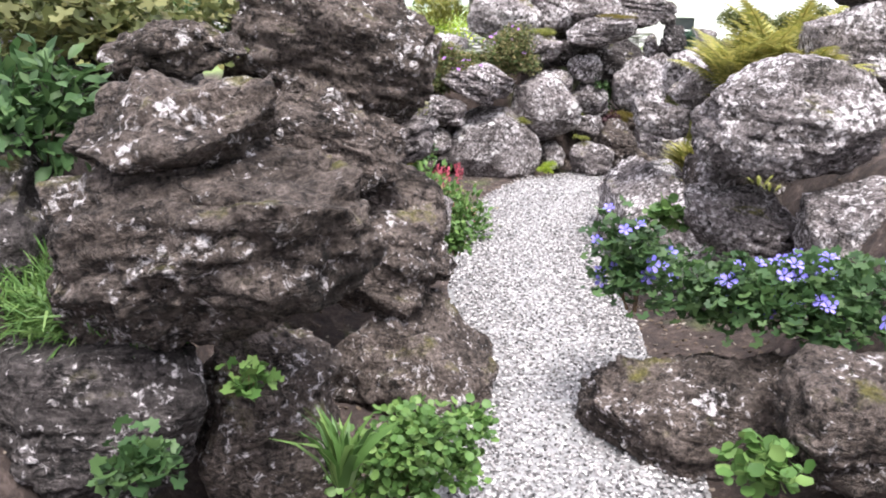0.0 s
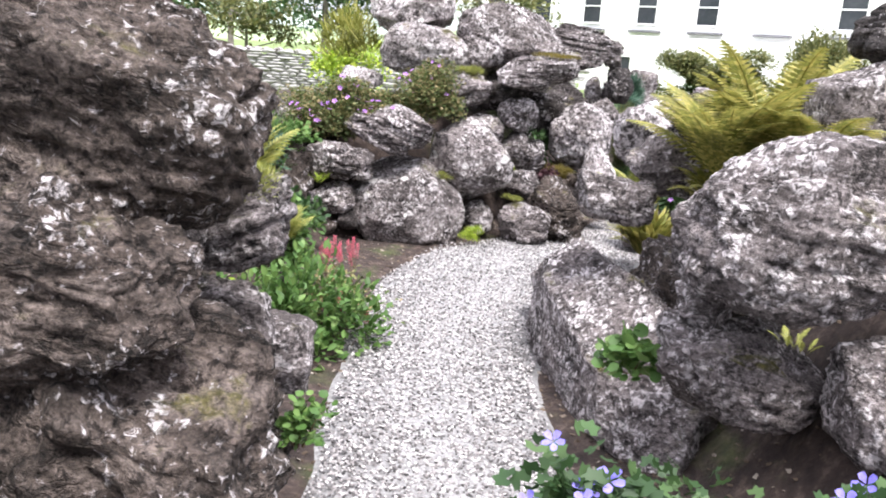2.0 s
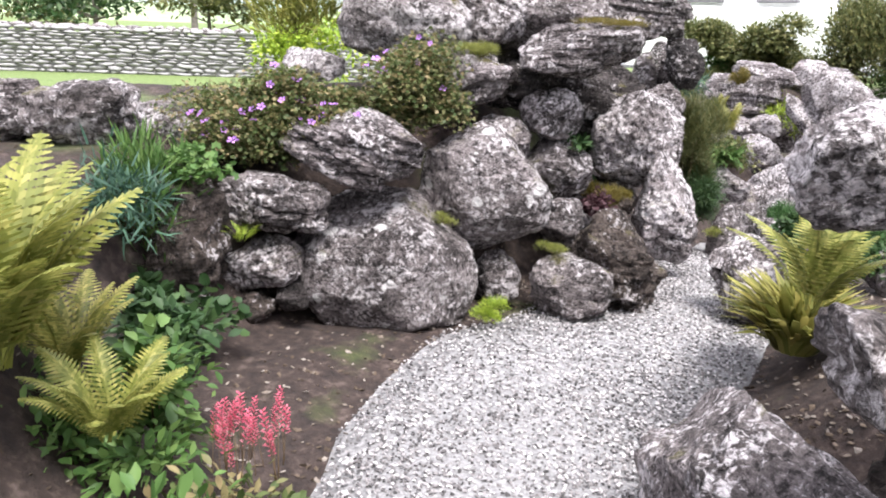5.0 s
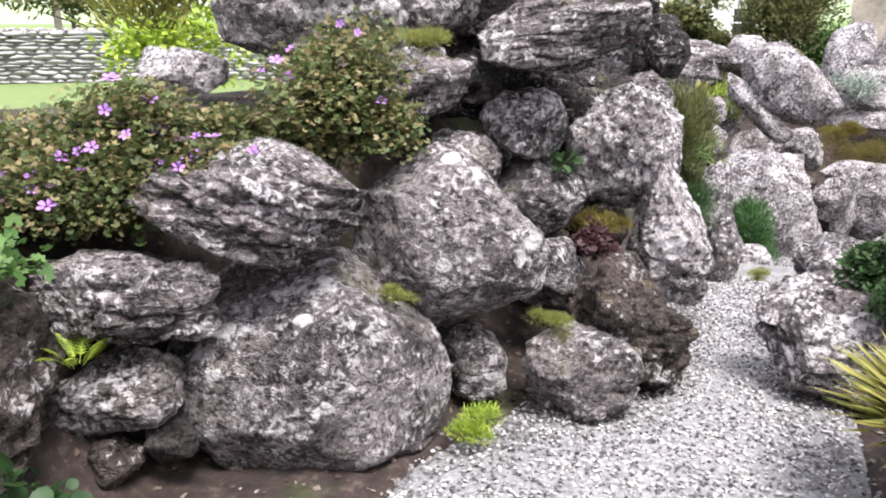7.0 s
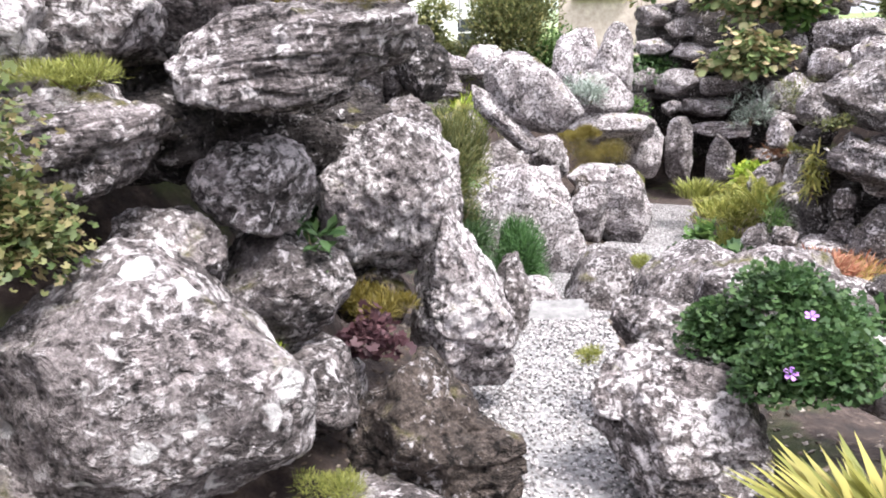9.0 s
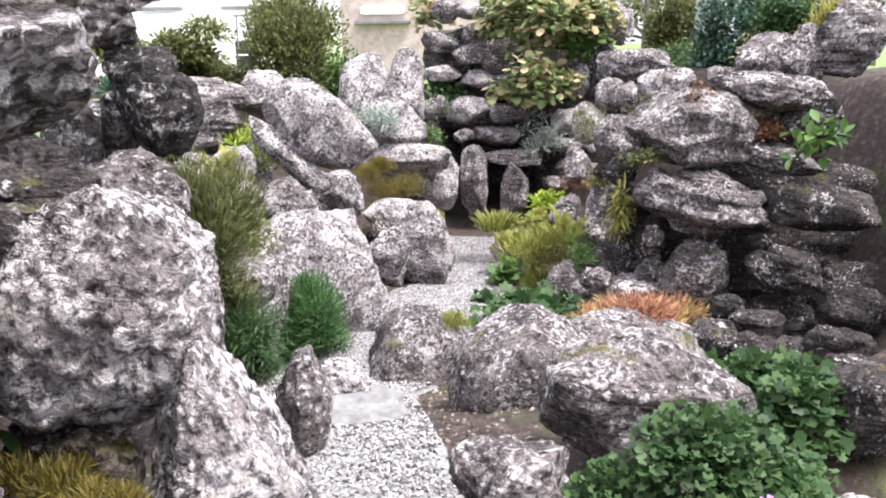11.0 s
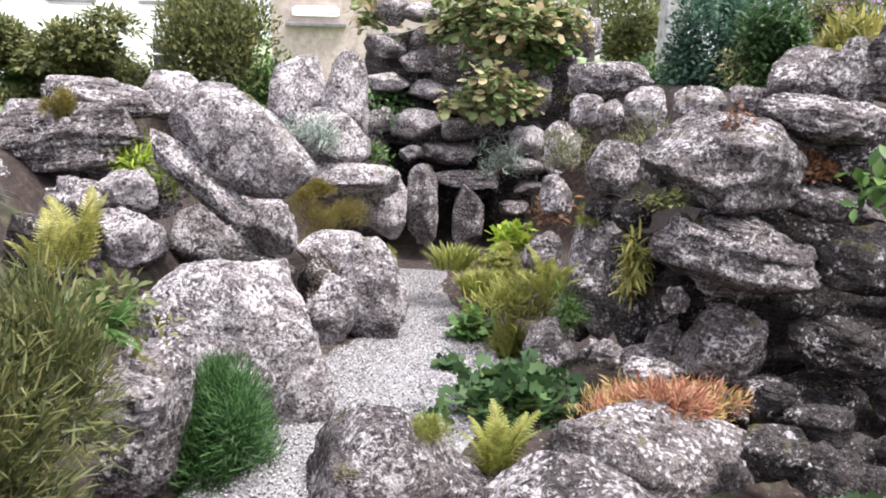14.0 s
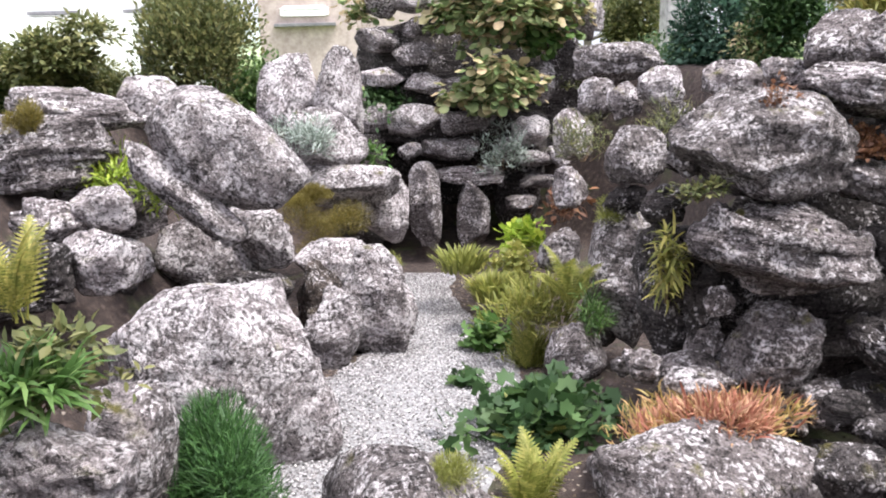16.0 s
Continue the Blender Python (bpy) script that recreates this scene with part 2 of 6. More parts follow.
def rock_mesh(seed, w, d, h, style, level, boxy=3.0, cuts=()):
    """A weathered boulder of about w x d x h metres: a rounded block broken along planes, with bedding ledges, cracks and hollows.
    cuts: planes that shape its face, each by the angle of its outward direction from +x towards +z, in degrees, and its distance (1: the edge)."""
    r = np.random.RandomState(seed)
    v, f = ico(level)
    p = v / ((np.abs(v) ** boxy).sum(1) ** (1 / boxy))[:, None]
    off = r.uniform(-50, 50, 3)
    wob = 0.05 * fbm(p * 1.7 + off + 5, 3)
    for ang, o in cuts:
        n = np.array([math.cos(radians(ang)), r.uniform(-0.25, 0.05), math.sin(radians(ang))])
        n /= np.linalg.norm(n)
        p = p - np.maximum(0, p @ n - o + wob)[:, None] * n
    for _ in range(r.randint(15, 21)):
        n = r.normal(size=3)
        n /= np.linalg.norm(n)
        o = r.uniform(0.86, 1.0) if cuts else r.uniform(0.74, 0.97)
        p = p - np.maximum(0, p @ n - o + wob)[:, None] * n * 0.96
    p = p + 0.07 * np.stack([fbm(p * 1.3 + off + k * 9.1, 2) for k in range(3)], 1)
    if not cuts:
        p = p / np.abs(p).max(0)
    q = p * np.array([w, d, h]) / 2
    size = (w * d * h) ** (1 / 3)
    nrm = v / np.array([w, d, h])
    nrm /= np.linalg.norm(nrm, axis=1)[:, None]
    axis = np.array([r.normal() * 0.2, r.normal() * 0.2, 1.0])
    axis /= np.linalg.norm(axis)
    bed = q @ axis
    amp = {"s": 0.042, "d": 0.026, "b": 0.02, "g": 0.012, "w": 0.01, "L": 0.004}[style] * min(1.6, size / 0.4)
    # bedding: each layer stands out by its own amount, with a sharp lip
    turns = bed * (21 if size < 0.5 else 15) + 1.3 * fbm(q * np.array([2.2, 2.2, 1.0]) + off, 2)
    shelf = np.floor(turns)
    lip = turns - shelf
    proud = (np.sin(shelf * 12.9898 + seed) * 43758.5453) % 1.0 - 0.5
    after = (np.sin((shelf + 1) * 12.9898 + seed) * 43758.5453) % 1.0 - 0.5
    k = np.clip((lip - 0.72) / 0.28, 0, 1)
    ledge = proud * (1 - k) + after * k - 0.5 * np.exp(-((lip - 0.86) / 0.07) ** 2)
    fade = np.clip(0.55 + 1.1 * fbm(q * 3.1 + off + 31, 2), 0.1, 1.2)
    crack = np.maximum(0, 1 - np.abs(perlin(q * np.array([5.0, 5.0, 7.5]) + off)) * 7) ** 2
    pock = np.abs(fbm(q * 16 + off, 3, 0.6))
    bump = amp * ledge * fade * 1.5 + 0.03 * size * fbm(q * 2.4 / max(size, 0.3) + off, 3)
    bump += (0.012 if style != "L" else 0.007) * fbm(q * 22 + off, 3, 0.65) - (0.022 if style != "L" else 0.007) * crack * fade - 0.012 * pock
    if style == "b":
        bump += 0.05 * fbm(q * 6 + off, 4, 0.6) - 0.035 * np.maximum(0, perlin(q * 9 + off + 3)) ** 1.5
    q = q + nrm * bump[:, None]
    return q, f


def boulder(x, y, z, w, d, h, rz, lean, style, label="", name="boulder", level=0, boxy=3.4, category="boulder", group="", cuts=()):
    """One rock. x, y, z: its middle; rz: the way it faces; lean: its tilt, in degrees."""
    near = (x < 4.0 and max(w, h) > 0.3) or max(w, h) > 0.84
    level = min(level or 5, 6 if x < 2.2 and max(w, h) > 0.44 else 5 if near or level else 4)
    v, f = rock_mesh(int(abs(x) * 1310 + abs(y) * 7330 + abs(z) * 9770) % 99991, w, d, h, style, level, boxy, cuts)
    ob = new(name, mesh_from(name, v, f, ROCK[style]))
    ob.matrix_world = pose(x, y, z, 0, 0, rz) @ pose(0, 0, 0, 0, lean, 0)
    words = {"g": "grey boulder flecked with pale lichen", "L": "rounded grey boulder with round white lichen spots", "w": "pale boulder crusted with white lichen",
             "b": "brown weathered boulder with deep cracks", "s": "layered grey slate boulder with split ledges", "d": "rough grey boulder with shade put into its dark colour"}[style]
    return tagged(ob, label or words + ", bedded in the rock garden", category, group)

# ---- the path's line: x, y, z, half width ----
WAY = np.array([(0.46, -3.0, 0.05, 0.34), (0.46, 0.5, 0.05, 0.34), (0.47, 2.0, 0.04, 0.33), (0.49, 3.3, 0.04, 0.34), (0.53, 4.3, 0.05, 0.36), (0.68, 5.1, 0.05, 0.45),
                (0.95, 5.75, 0.07, 0.52), (1.45, 6.12, 0.08, 0.42), (1.85, 6.6, 0.06, 0.34), (2.15, 7.05, 0.03, 0.32), (2.45, 7.5, 0.0, 0.3), (2.7, 7.85, -0.06, 0.3),
                (3.05, 8.3, -0.28, 0.3), (3.5, 8.8, -0.5, 0.36), (4.3, 9.25, -0.6, 0.5), (5.15, 9.65, -0.68, 0.62), (5.85, 10.0, -0.8, 0.52), (6.5, 10.45, -0.94, 0.38),
                (7.05, 11.05, -1.02, 0.33), (7.7, 11.75, -1.08, 0.3), (8.4, 12.2, -1.1, 0.3)])


def along_way(n=400):
    d = np.concatenate([[0], np.cumsum(np.linalg.norm(np.diff(WAY[:, :2], axis=0), axis=1))])
    s = np.linspace(0, d[-1], n)
    w = np.stack([np.interp(s, d, WAY[:, i]) for i in range(4)], 1)
    k = np.ones(15) / 15
    pad = np.pad(w, ((7, 7), (0, 0)), mode="edge")
    return np.stack([np.convolve(pad[:, i], k, "valid") for i in range(4)], 1)


LINE = along_way()
NEXT = np.gradient(LINE[:, :2], axis=0)
NEXT /= np.linalg.norm(NEXT, axis=1)[:, None]


def near_way(xy):
    """Distance from the path's middle, signed (+ to the walker's right), with the level, the half width and the running length there."""
    dist, z, hw, run = np.empty(len(xy)), np.empty(len(xy)), np.empty(len(xy)), np.empty(len(xy))
    for a in range(0, len(xy), 4000):
        q = xy[a:a + 4000]
        dd = np.linalg.norm(q[:, None] - LINE[None, :, :2], axis=2)
        i = dd.argmin(1)
        t, o = NEXT[i], q - LINE[i, :2]
        side = np.sign(o[:, 0] * t[:, 1] - o[:, 1] * t[:, 0])
        dist[a:a + 4000], z[a:a + 4000], hw[a:a + 4000] = dd[np.arange(len(q)), i] * side, LINE[i, 2], LINE[i, 3]
        run[a:a + 4000] = RUN[i]
    return dist, z, hw, run


def smooth(a, b, t):
    k = np.clip((t - a) / (b - a), 0, 1)
    return k * k * (3 - 2 * k)


# how the banks rise from each side of the walk, by its running length: bare width beside the gravel, slope, top level
MARK = np.array([0, 3.4, 5.6, 6.8, 7.4, 8.2, 8.8, 9.4, 10.4, 11.3, 12.5, 14.0, 16.5, 20.0])
LEFT_BED = np.array([0.85, 0.85, 0.7, 0.4, 0.2, 0.85, 0.78, 0.48, 0.4, 0.4, 0.5, 0.95, 1.0, 1.9])
LEFT_TOP = np.array([1.0, 1.0, 0.9, 0.7, 0.5, 0.75, 0.95, 1.0, 1.0, 0.7, 0.5, 0.6, 0.7, 0.5])
LEFT_SLOPE = np.array([1.6, 1.6, 1.5, 1.2, 0.6, 2.4, 2.6, 2.6, 2.4, 2.0, 1.4, 1.3, 1.2, 1.2])
RIGHT_BED = np.array([0.45, 0.45, 0.5, 0.55, 0.55, 0.5, 0.3, 0.12, 0.12, 1.0, 2.6, 2.6, 1.9, 2.2])
RIGHT_TOP = np.array([0.7, 0.8, 0.85, 0.85, 0.8, 0.7, 0.5, 0.22, 0.1, 0.0, 0.2, 1.0, 1.0, 0.9])
RIGHT_SLOPE = np.array([1.2, 1.5, 1.6, 1.6, 1.3, 1.2, 0.8, 0.7, 0.6, 0.6, 1.5, 2.6, 2.6, 2.0])
RUN = np.concatenate([[0], np.cumsum(np.linalg.norm(np.diff(LINE[:, :2], axis=0), axis=1))])


def ground_height(xy):
    """Level path, banks that rise from its edges, lawn beyond."""
    x, y = xy[:, 0], xy[:, 1]
    d, z, hw, run = near_way(xy)
    pick = lambda l, r: np.where(d > 0, np.interp(run, MARK, r), np.interp(run, MARK, l))
    bed, slope, top = pick(LEFT_BED, RIGHT_BED), pick(LEFT_SLOPE, RIGHT_SLOPE), pick(LEFT_TOP, RIGHT_TOP)
    rise = np.maximum(0, np.abs(d) - hw - bed)
    back = smooth(7.7, 8.6, y - 0.15 * x) * smooth(2.4, 1.2, x)
    top = top * (1 - back) + 0.12 * back
    out = z + np.minimum(np.maximum(top - z, 0), rise * slope)
    out = out - 0.75 * (d > 0) * smooth(1.05, 1.7, d) * smooth(9.0, 9.9, run) * smooth(12.4, 11.4, run)
    n = fbm(np.stack([x * 1.3, y * 1.3, 0 * x], 1), 4)
    bumpy = smooth(0.0, 0.3, np.abs(d) - hw - 0.05)
    far = smooth(12, 26, np.hypot(x - 3, y - 6))
    out = out + (0.09 * n + 0.03 * fbm(np.stack([x * 6, y * 6, 0 * x], 1), 3)) * bumpy * (1 - far)
    return out * (1 - far) + 0.1 * far - 0.03 * (1 - bumpy)


def grid(xs, ys):
    X, Y = np.meshgrid(xs, ys)
    xy = np.stack([X.ravel(), Y.ravel()], 1)
    nx, ny = len(xs), len(ys)
    i = (np.arange(ny - 1)[:, None] * nx + np.arange(nx - 1)[None]).ravel()
    return xy, np.stack([i, i + 1, i + nx + 1, i + nx], 1)


# one sheet of ground, fine by the path and coarse out to the horizon
fine_x, fine_y = np.arange(-3, 13.01, 0.07), np.arange(-3.5, 15.01, 0.07)
far_steps = np.array([0.4, 1, 2, 4, 8, 16, 40, 100, 300, 900, 2500])
xs = np.concatenate([fine_x[0] - far_steps[::-1], fine_x, fine_x[-1] + far_steps])
ys = np.concatenate([fine_y[0] - far_steps[::-1], fine_y, fine_y[-1] + far_steps])
xy, quads = grid(xs, ys)
zz = ground_height(xy)
sheet = zz.reshape(len(ys), len(xs))
off_path = smooth(0.02, 0.2, np.abs(near_way(xy)[0]) - near_way(xy)[2]).reshape(sheet.shape)
for _ in range(4):
    pad = np.pad(sheet, 1, mode="edge")
    mean = (pad[:-2, 1:-1] + pad[2:, 1:-1] + pad[1:-1, :-2] + pad[1:-1, 2:]) / 4
    sheet = sheet + 0.7 * off_path * (mean - sheet)
zz = sheet.ravel()


def ground_material():
    """Soil near the path, turf further off, by place in metres."""
    mat, nt, bsdf = nodes_of("soil_and_turf")
    tc = nt.nodes.new("ShaderNodeTexCoord")
    co = tc.outputs["Object"]
    n = noise_at(nt, co, 16, 8, 0.7)
    soil = ramp(nt, n, [(0.34, (0.014, 0.009, 0.008)), (0.54, (0.045, 0.029, 0.024)), (0.72, (0.13, 0.095, 0.082))])
    moss = ramp(nt, noise_at(nt, co, 2.3, 5), [(0.58, (0, 0, 0)), (0.7, (0.7, 0.7, 0.7))])
    soil = blend(nt, moss, soil, ramp(nt, n, [(0.3, (0.03, 0.045, 0.012)), (0.7, (0.1, 0.12, 0.035))]))
    turf = ramp(nt, noise_at(nt, co, 9, 8, 0.7), [(0.3, (0.075, 0.12, 0.03)), (0.7, (0.19, 0.24, 0.08))])
    out = nt.nodes.new("ShaderNodeAttribute")
    out.attribute_name = "turf"
    nt.links.new(blend(nt, out.outputs["Fac"], soil, turf), bsdf.inputs["Base Color"])
    bsdf.inputs["Roughness"].default_value = 0.95
    bp = add(nt, "ShaderNodeBump", Strength=0.9, Distance=0.03)
    nt.links.new(n, bp.inputs["Height"]), nt.links.new(bp.outputs[0], bsdf.inputs["Normal"])
    return mat


ground = new("ground", mesh_from("ground", np.column_stack([xy, zz]), quads, ground_material()))
dist_w = np.abs(near_way(xy)[0])
border = 2.7 + 1.6 * fbm(np.column_stack([xy * 0.6, np.zeros(len(xy))]), 3) + 1.6 * smooth(4, 7, xy[:, 0])
ground.data.attributes.new("turf", "FLOAT", "POINT").data.foreach_set("value", smooth(-0.25, 0.25, dist_w - border).astype(np.float32))
tagged(ground, "dark brown earth banks with moss, turf beyond", "ground", kind="structure")

# the gravel walk: a bed with wandering edges, and loose chips on it
edge = np.stack([perlin(np.stack([LINE[:, 0] * 3 + k * 31, LINE[:, 1] * 3, LINE[:, 0] * 0], 1)) for k in (1, 2)], 1) * 0.1
nrm2 = np.stack([NEXT[:, 1], -NEXT[:, 0]], 1)
cols = np.linspace(-1, 1, 9)
bed_v = []
for c in cols:
    half = LINE[:, 3] + edge[:, 0 if c < 0 else 1] + 0.1
    p2 = LINE[:, :2] + nrm2 * (c * half)[:, None]
    bed_v.append(np.column_stack([p2, LINE[:, 2] - 0.012 + 0.012 * np.cos(c * 1.5) - 0.02 * (abs(c) > 0.95)]))
bed_v = np.stack(bed_v, 1)
nl, nc = len(LINE), len(cols)
i = (np.arange(nl - 1)[:, None] * nc + np.arange(nc - 1)[None]).ravel()
walkway = new("gravel_path", mesh_from("gravel_path", bed_v.reshape(-1, 3), np.stack([i, i + 1, i + nc + 1, i + nc], 1), GRAVEL_BED))
tagged(walkway, "winding bed of pale gravel between boulders", "path", kind="structure")


def chips(count, seed, lo, hi, size):
    """Loose angular stones scattered over a stretch of the walk."""
    r = np.random.RandomState(seed)
    k = r.randint(int(lo * nl), int(hi * nl) - 1, count)
    c = r.uniform(-1, 1, count)
    c = np.sign(c) * np.abs(c) ** 0.93
    half = LINE[k, 3] + np.where(c < 0, edge[k, 0], edge[k, 1]) + 0.06
    p2 = LINE[k, :2] + nrm2[k] * (c * half)[:, None] + NEXT[k] * r.uniform(-0.03, 0.03, count)[:, None]
    at = np.column_stack([p2, LINE[k, 2] + r.uniform(-0.002, 0.006, count)])
    tv = np.array([(1, 0.1, 0.1), (-0.9, -0.2, 0), (0.1, 0.8, -0.1), (-0.1, -0.7, 0.1), (0.2, 0.1, 0.55), (0, 0, -0.5)])
    tf = np.array([(0, 2, 4), (2, 1, 4), (1, 3, 4), (3, 0, 4), (2, 0, 5), (1, 2, 5), (3, 1, 5), (0, 3, 5)])
    al = r.normal(size=(count, 3)) * (1, 1, 0.25)
    up = r.normal(size=(count, 3)) * 0.35 + (0, 0, 1)
    m = frames(at, al, up, size * r.uniform(0.55, 1.25, count))
    return spread(tv, tf, m)


gv, gf = chips(100000, 3, 0.0, 1.0, 0.0087)
gravel = new("gravel", mesh_from("gravel", gv, gf, CHIPS, smooth=False))
tagged(gravel, "loose pale grey gravel chips on the path", "gravel", kind="stuff")

# crumbs of stone, bark and dead leaves on the bare earth
LITTER = leaf_material("brown_leaf_litter", (0.05, 0.035, 0.025), (0.13, 0.095, 0.07), (0.3, 0.26, 0.23), 0.9, 0.05)
rl = np.random.RandomState(5)
k = rl.randint(0, nl, 15000)
far_out = np.where(rl.uniform(size=15000) < 0.5, -1, 1) * (LINE[k, 3] + 0.02 + rl.gamma(1.6, 0.28, 15000))
p2 = LINE[k, :2] + nrm2[k] * far_out[:, None]
at = np.column_stack([p2, np.zeros(len(p2))])
ix = np.clip(np.searchsorted(xs, p2[:, 0]) - 1, 0, len(xs) - 2)
iy = np.clip(np.searchsorted(ys, p2[:, 1]) - 1, 0, len(ys) - 2)
fx, fy = (p2[:, 0] - xs[ix]) / (xs[ix + 1] - xs[ix]), (p2[:, 1] - ys[iy]) / (ys[iy + 1] - ys[iy])
at[:, 2] = (sheet[iy, ix] * (1 - fx) * (1 - fy) + sheet[iy, ix + 1] * fx * (1 - fy) + sheet[iy + 1, ix] * (1 - fx) * fy + sheet[iy + 1, ix + 1] * fx * fy) + 0.003
tv = np.array([(1, 0.1, 0.1), (-0.9, -0.2, 0), (0.1, 0.8, -0.1), (-0.1, -0.7, 0.1), (0.2, 0.1, 0.3), (0, 0, -0.3)])
tf = np.array([(0, 2, 4), (2, 1, 4), (1, 3, 4), (3, 0, 4), (2, 0, 5), (1, 2, 5), (3, 1, 5), (0, 3, 5)])
lv, lf = spread(tv, tf, frames(at, rl.normal(size=(15000, 3)) * (1, 1, 0.3), rl.normal(size=(15000, 3)) * 0.4 + (0, 0, 1), 0.011 * rl.uniform(0.4, 1.5, 15000)))
tagged(new("leaf_litter", mesh_from("leaf_litter", lv, lf, LITTER, smooth=False)), "crumbs of bark, stone and dead leaves on bare earth", "litter", kind="stuff")

# two low stone steps where the walk goes down
for k, (x, y, z) in enumerate(((2.78, 7.98, -0.1), (3.0, 8.28, -0.26), (3.22, 8.55, -0.41))):
    bm = bmesh.new()
    bmesh.ops.create_cube(bm, size=1)
    bmesh.ops.scale(bm, vec=(0.66, 0.3, 0.16), verts=bm.verts)
    bmesh.ops.bevel(bm, geom=bm.edges[:], offset=0.025, segments=2, affect="EDGES")
    for v in bm.verts:
        v.co += Vector((noise.noise(v.co * 5 + Vector((k, 0, 0))), noise.noise(v.co * 6 + Vector((0, k, 3))), noise.noise(v.co * 7))) * 0.02
    me = bpy.data.meshes.new("stone_step")
    bm.to_mesh(me), bm.free()
    me.materials.append(STEP_STONE)
    st = new("stone_step", me)
    st.matrix_world = pose(x, y, z - 0.06, 0, 0, -36)
    tagged(st, "low pale stone step across the gravel path", "step", "steps down to the sunken path", "structure")

# ---- boulders, place by place ----

# the narrow entrance: rocks beside the gravel, first side
boulder(-0.50, 1.65, 1.08, 0.54, 0.38, 0.30, 1, -12, "b", "large brown boulder above a dark cleft")
boulder(-0.47, 1.59, 0.85, 0.80, 0.48, 0.49, 1, -14, "b", "huge brown pitted boulder overhanging the path bank", level=6)
boulder(-0.26, 2.66, 0.53, 0.74, 0.59, 0.56, -3, 14, "b", "brown bulging boulder with a mossy patch", level=6)
boulder(-0.39, 2.65, 0.89, 0.64, 0.41, 0.39, -3, 8, "b", "grey slab of rock under an overhanging boulder", level=6)
boulder(-0.39, 2.88, 1.22, 0.83, 0.49, 0.58, -4, 10, "b", "dark overhanging rock with a jutting nose", level=6)
boulder(-0.18, 3.47, 0.82, 0.38, 0.34, 0.31, -6, -16, "s", "split slate boulder with mossy top", level=6)
boulder(-0.20, 3.30, 0.56, 0.34, 0.28, 0.25, -3, -18, "g", "brown-grey rock lying under a split slate boulder", level=6, cuts=((125, 0.8), (40, 0.85)))
boulder(-0.05, 3.35, 0.44, 0.29, 0.24, 0.24, -3, 12, "g")
boulder(-0.12, 3.22, 0.37, 0.26, 0.22, 0.22, -3, 10, "b")
boulder(-0.44, 3.56, 0.55, 0.41, 0.3, 0.23, -3, 0, "d")
boulder(-0.77, 1.59, 0.39, 0.60, 0.50, 0.51, 1, 10, "d", "grey ridged boulder beside ferny leaves", level=6)
boulder(-0.42, 1.88, 0.21, 0.42, 0.43, 0.65, 1, 0, "b")
boulder(-0.05, 2.44, 0.11, 0.60, 0.48, 0.59, 1, 10, "b", "low brown rock with a hollow at the gravel's edge")
boulder(-0.78, 2.38, 1.22, 0.47, 0.29, 0.18, 1, 0, "b")
# the "d" rocks below fill the bank; their dark colour stands for overhang shade
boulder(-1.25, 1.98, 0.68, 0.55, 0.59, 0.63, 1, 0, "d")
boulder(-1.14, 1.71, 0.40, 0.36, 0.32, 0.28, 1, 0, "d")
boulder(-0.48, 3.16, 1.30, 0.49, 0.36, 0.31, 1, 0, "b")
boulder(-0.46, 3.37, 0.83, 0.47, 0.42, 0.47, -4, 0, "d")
boulder(-1.75, 3.3, 0.75, 1.5, 1.2, 1.3, 10, 0, "d", "filler bank rock above the entrance path, coloured dark as shade")
boulder(-1.7, 1.6, 0.5, 1.2, 1.3, 1.2, 10, 0, "d", "filler bank rock above the entrance path, coloured dark as shade")

# the other side of the entrance
boulder(1.25, 4.24, 0.06, 0.60, 1.66, 1.00, 6, -6, "g", "sloping grey boulder flecked with lichen at the path's edge", level=6, boxy=3.4, cuts=((58, 0.9),))
boulder(1.43, 3.12, 0.95, 0.74, 0.50, 0.54, -2, 6, "g", "big round boulder crusted with pale lichen", level=6, boxy=2.8, cuts=((135, 0.86), (-70, 0.86)))
boulder(1.33, 3.22, 0.51, 0.50, 0.36, 0.32, -2, 10, "g", "grey flat-topped boulder below a round one", level=6, cuts=((120, 0.86), (-50, 0.88)))
boulder(0.96, 2.20, 0.06, 0.86, 0.56, 0.58, 1, 5, "b", "low brown earthy rock below blue flowers", level=6, boxy=2.4)
boulder(1.24, 1.80, 0.28, 0.53, 0.39, 0.43, 1, 0, "b")
boulder(2.04, 3.85, 1.23, 0.55, 0.47, 0.50, -3, 0, "g")
boulder(1.75, 2.91, 0.57, 0.56, 0.41, 0.47, -3, 6, "g")
boulder(1.72, 3.95, 0.22, 0.72, 1.5, 0.94, 4, 6, "b", "brown earthy rock behind a round boulder", level=6)
boulder(1.37, 3.32, 0.60, 0.26, 0.19, 0.16, -2, 10, "b")
boulder(2.16, 3.90, 1.54, 0.50, 0.36, 0.30, -3, 0, "d")
boulder(1.23, 3.28, 0.68, 0.18, 0.17, 0.18, -6, 0, "g")
boulder(2.19, 4.75, 0.96, 0.39, 0.39, 0.48, -6, 0, "d")
boulder(1.19, 4.16, 0.83, 0.33, 0.24, 0.21, -6, 6, "g", "blunt grey rock streaked with pale lichen")
boulder(1.55, 4.38, 0.96, 0.58, 0.34, 0.28, -6, -6, "g")
boulder(1.55, 5.00, 1.00, 0.38, 0.28, 0.34, -6, -18, "w", level=5)
boulder(1.73, 4.80, 1.11, 0.28, 0.23, 0.29, -6, -20, "d")

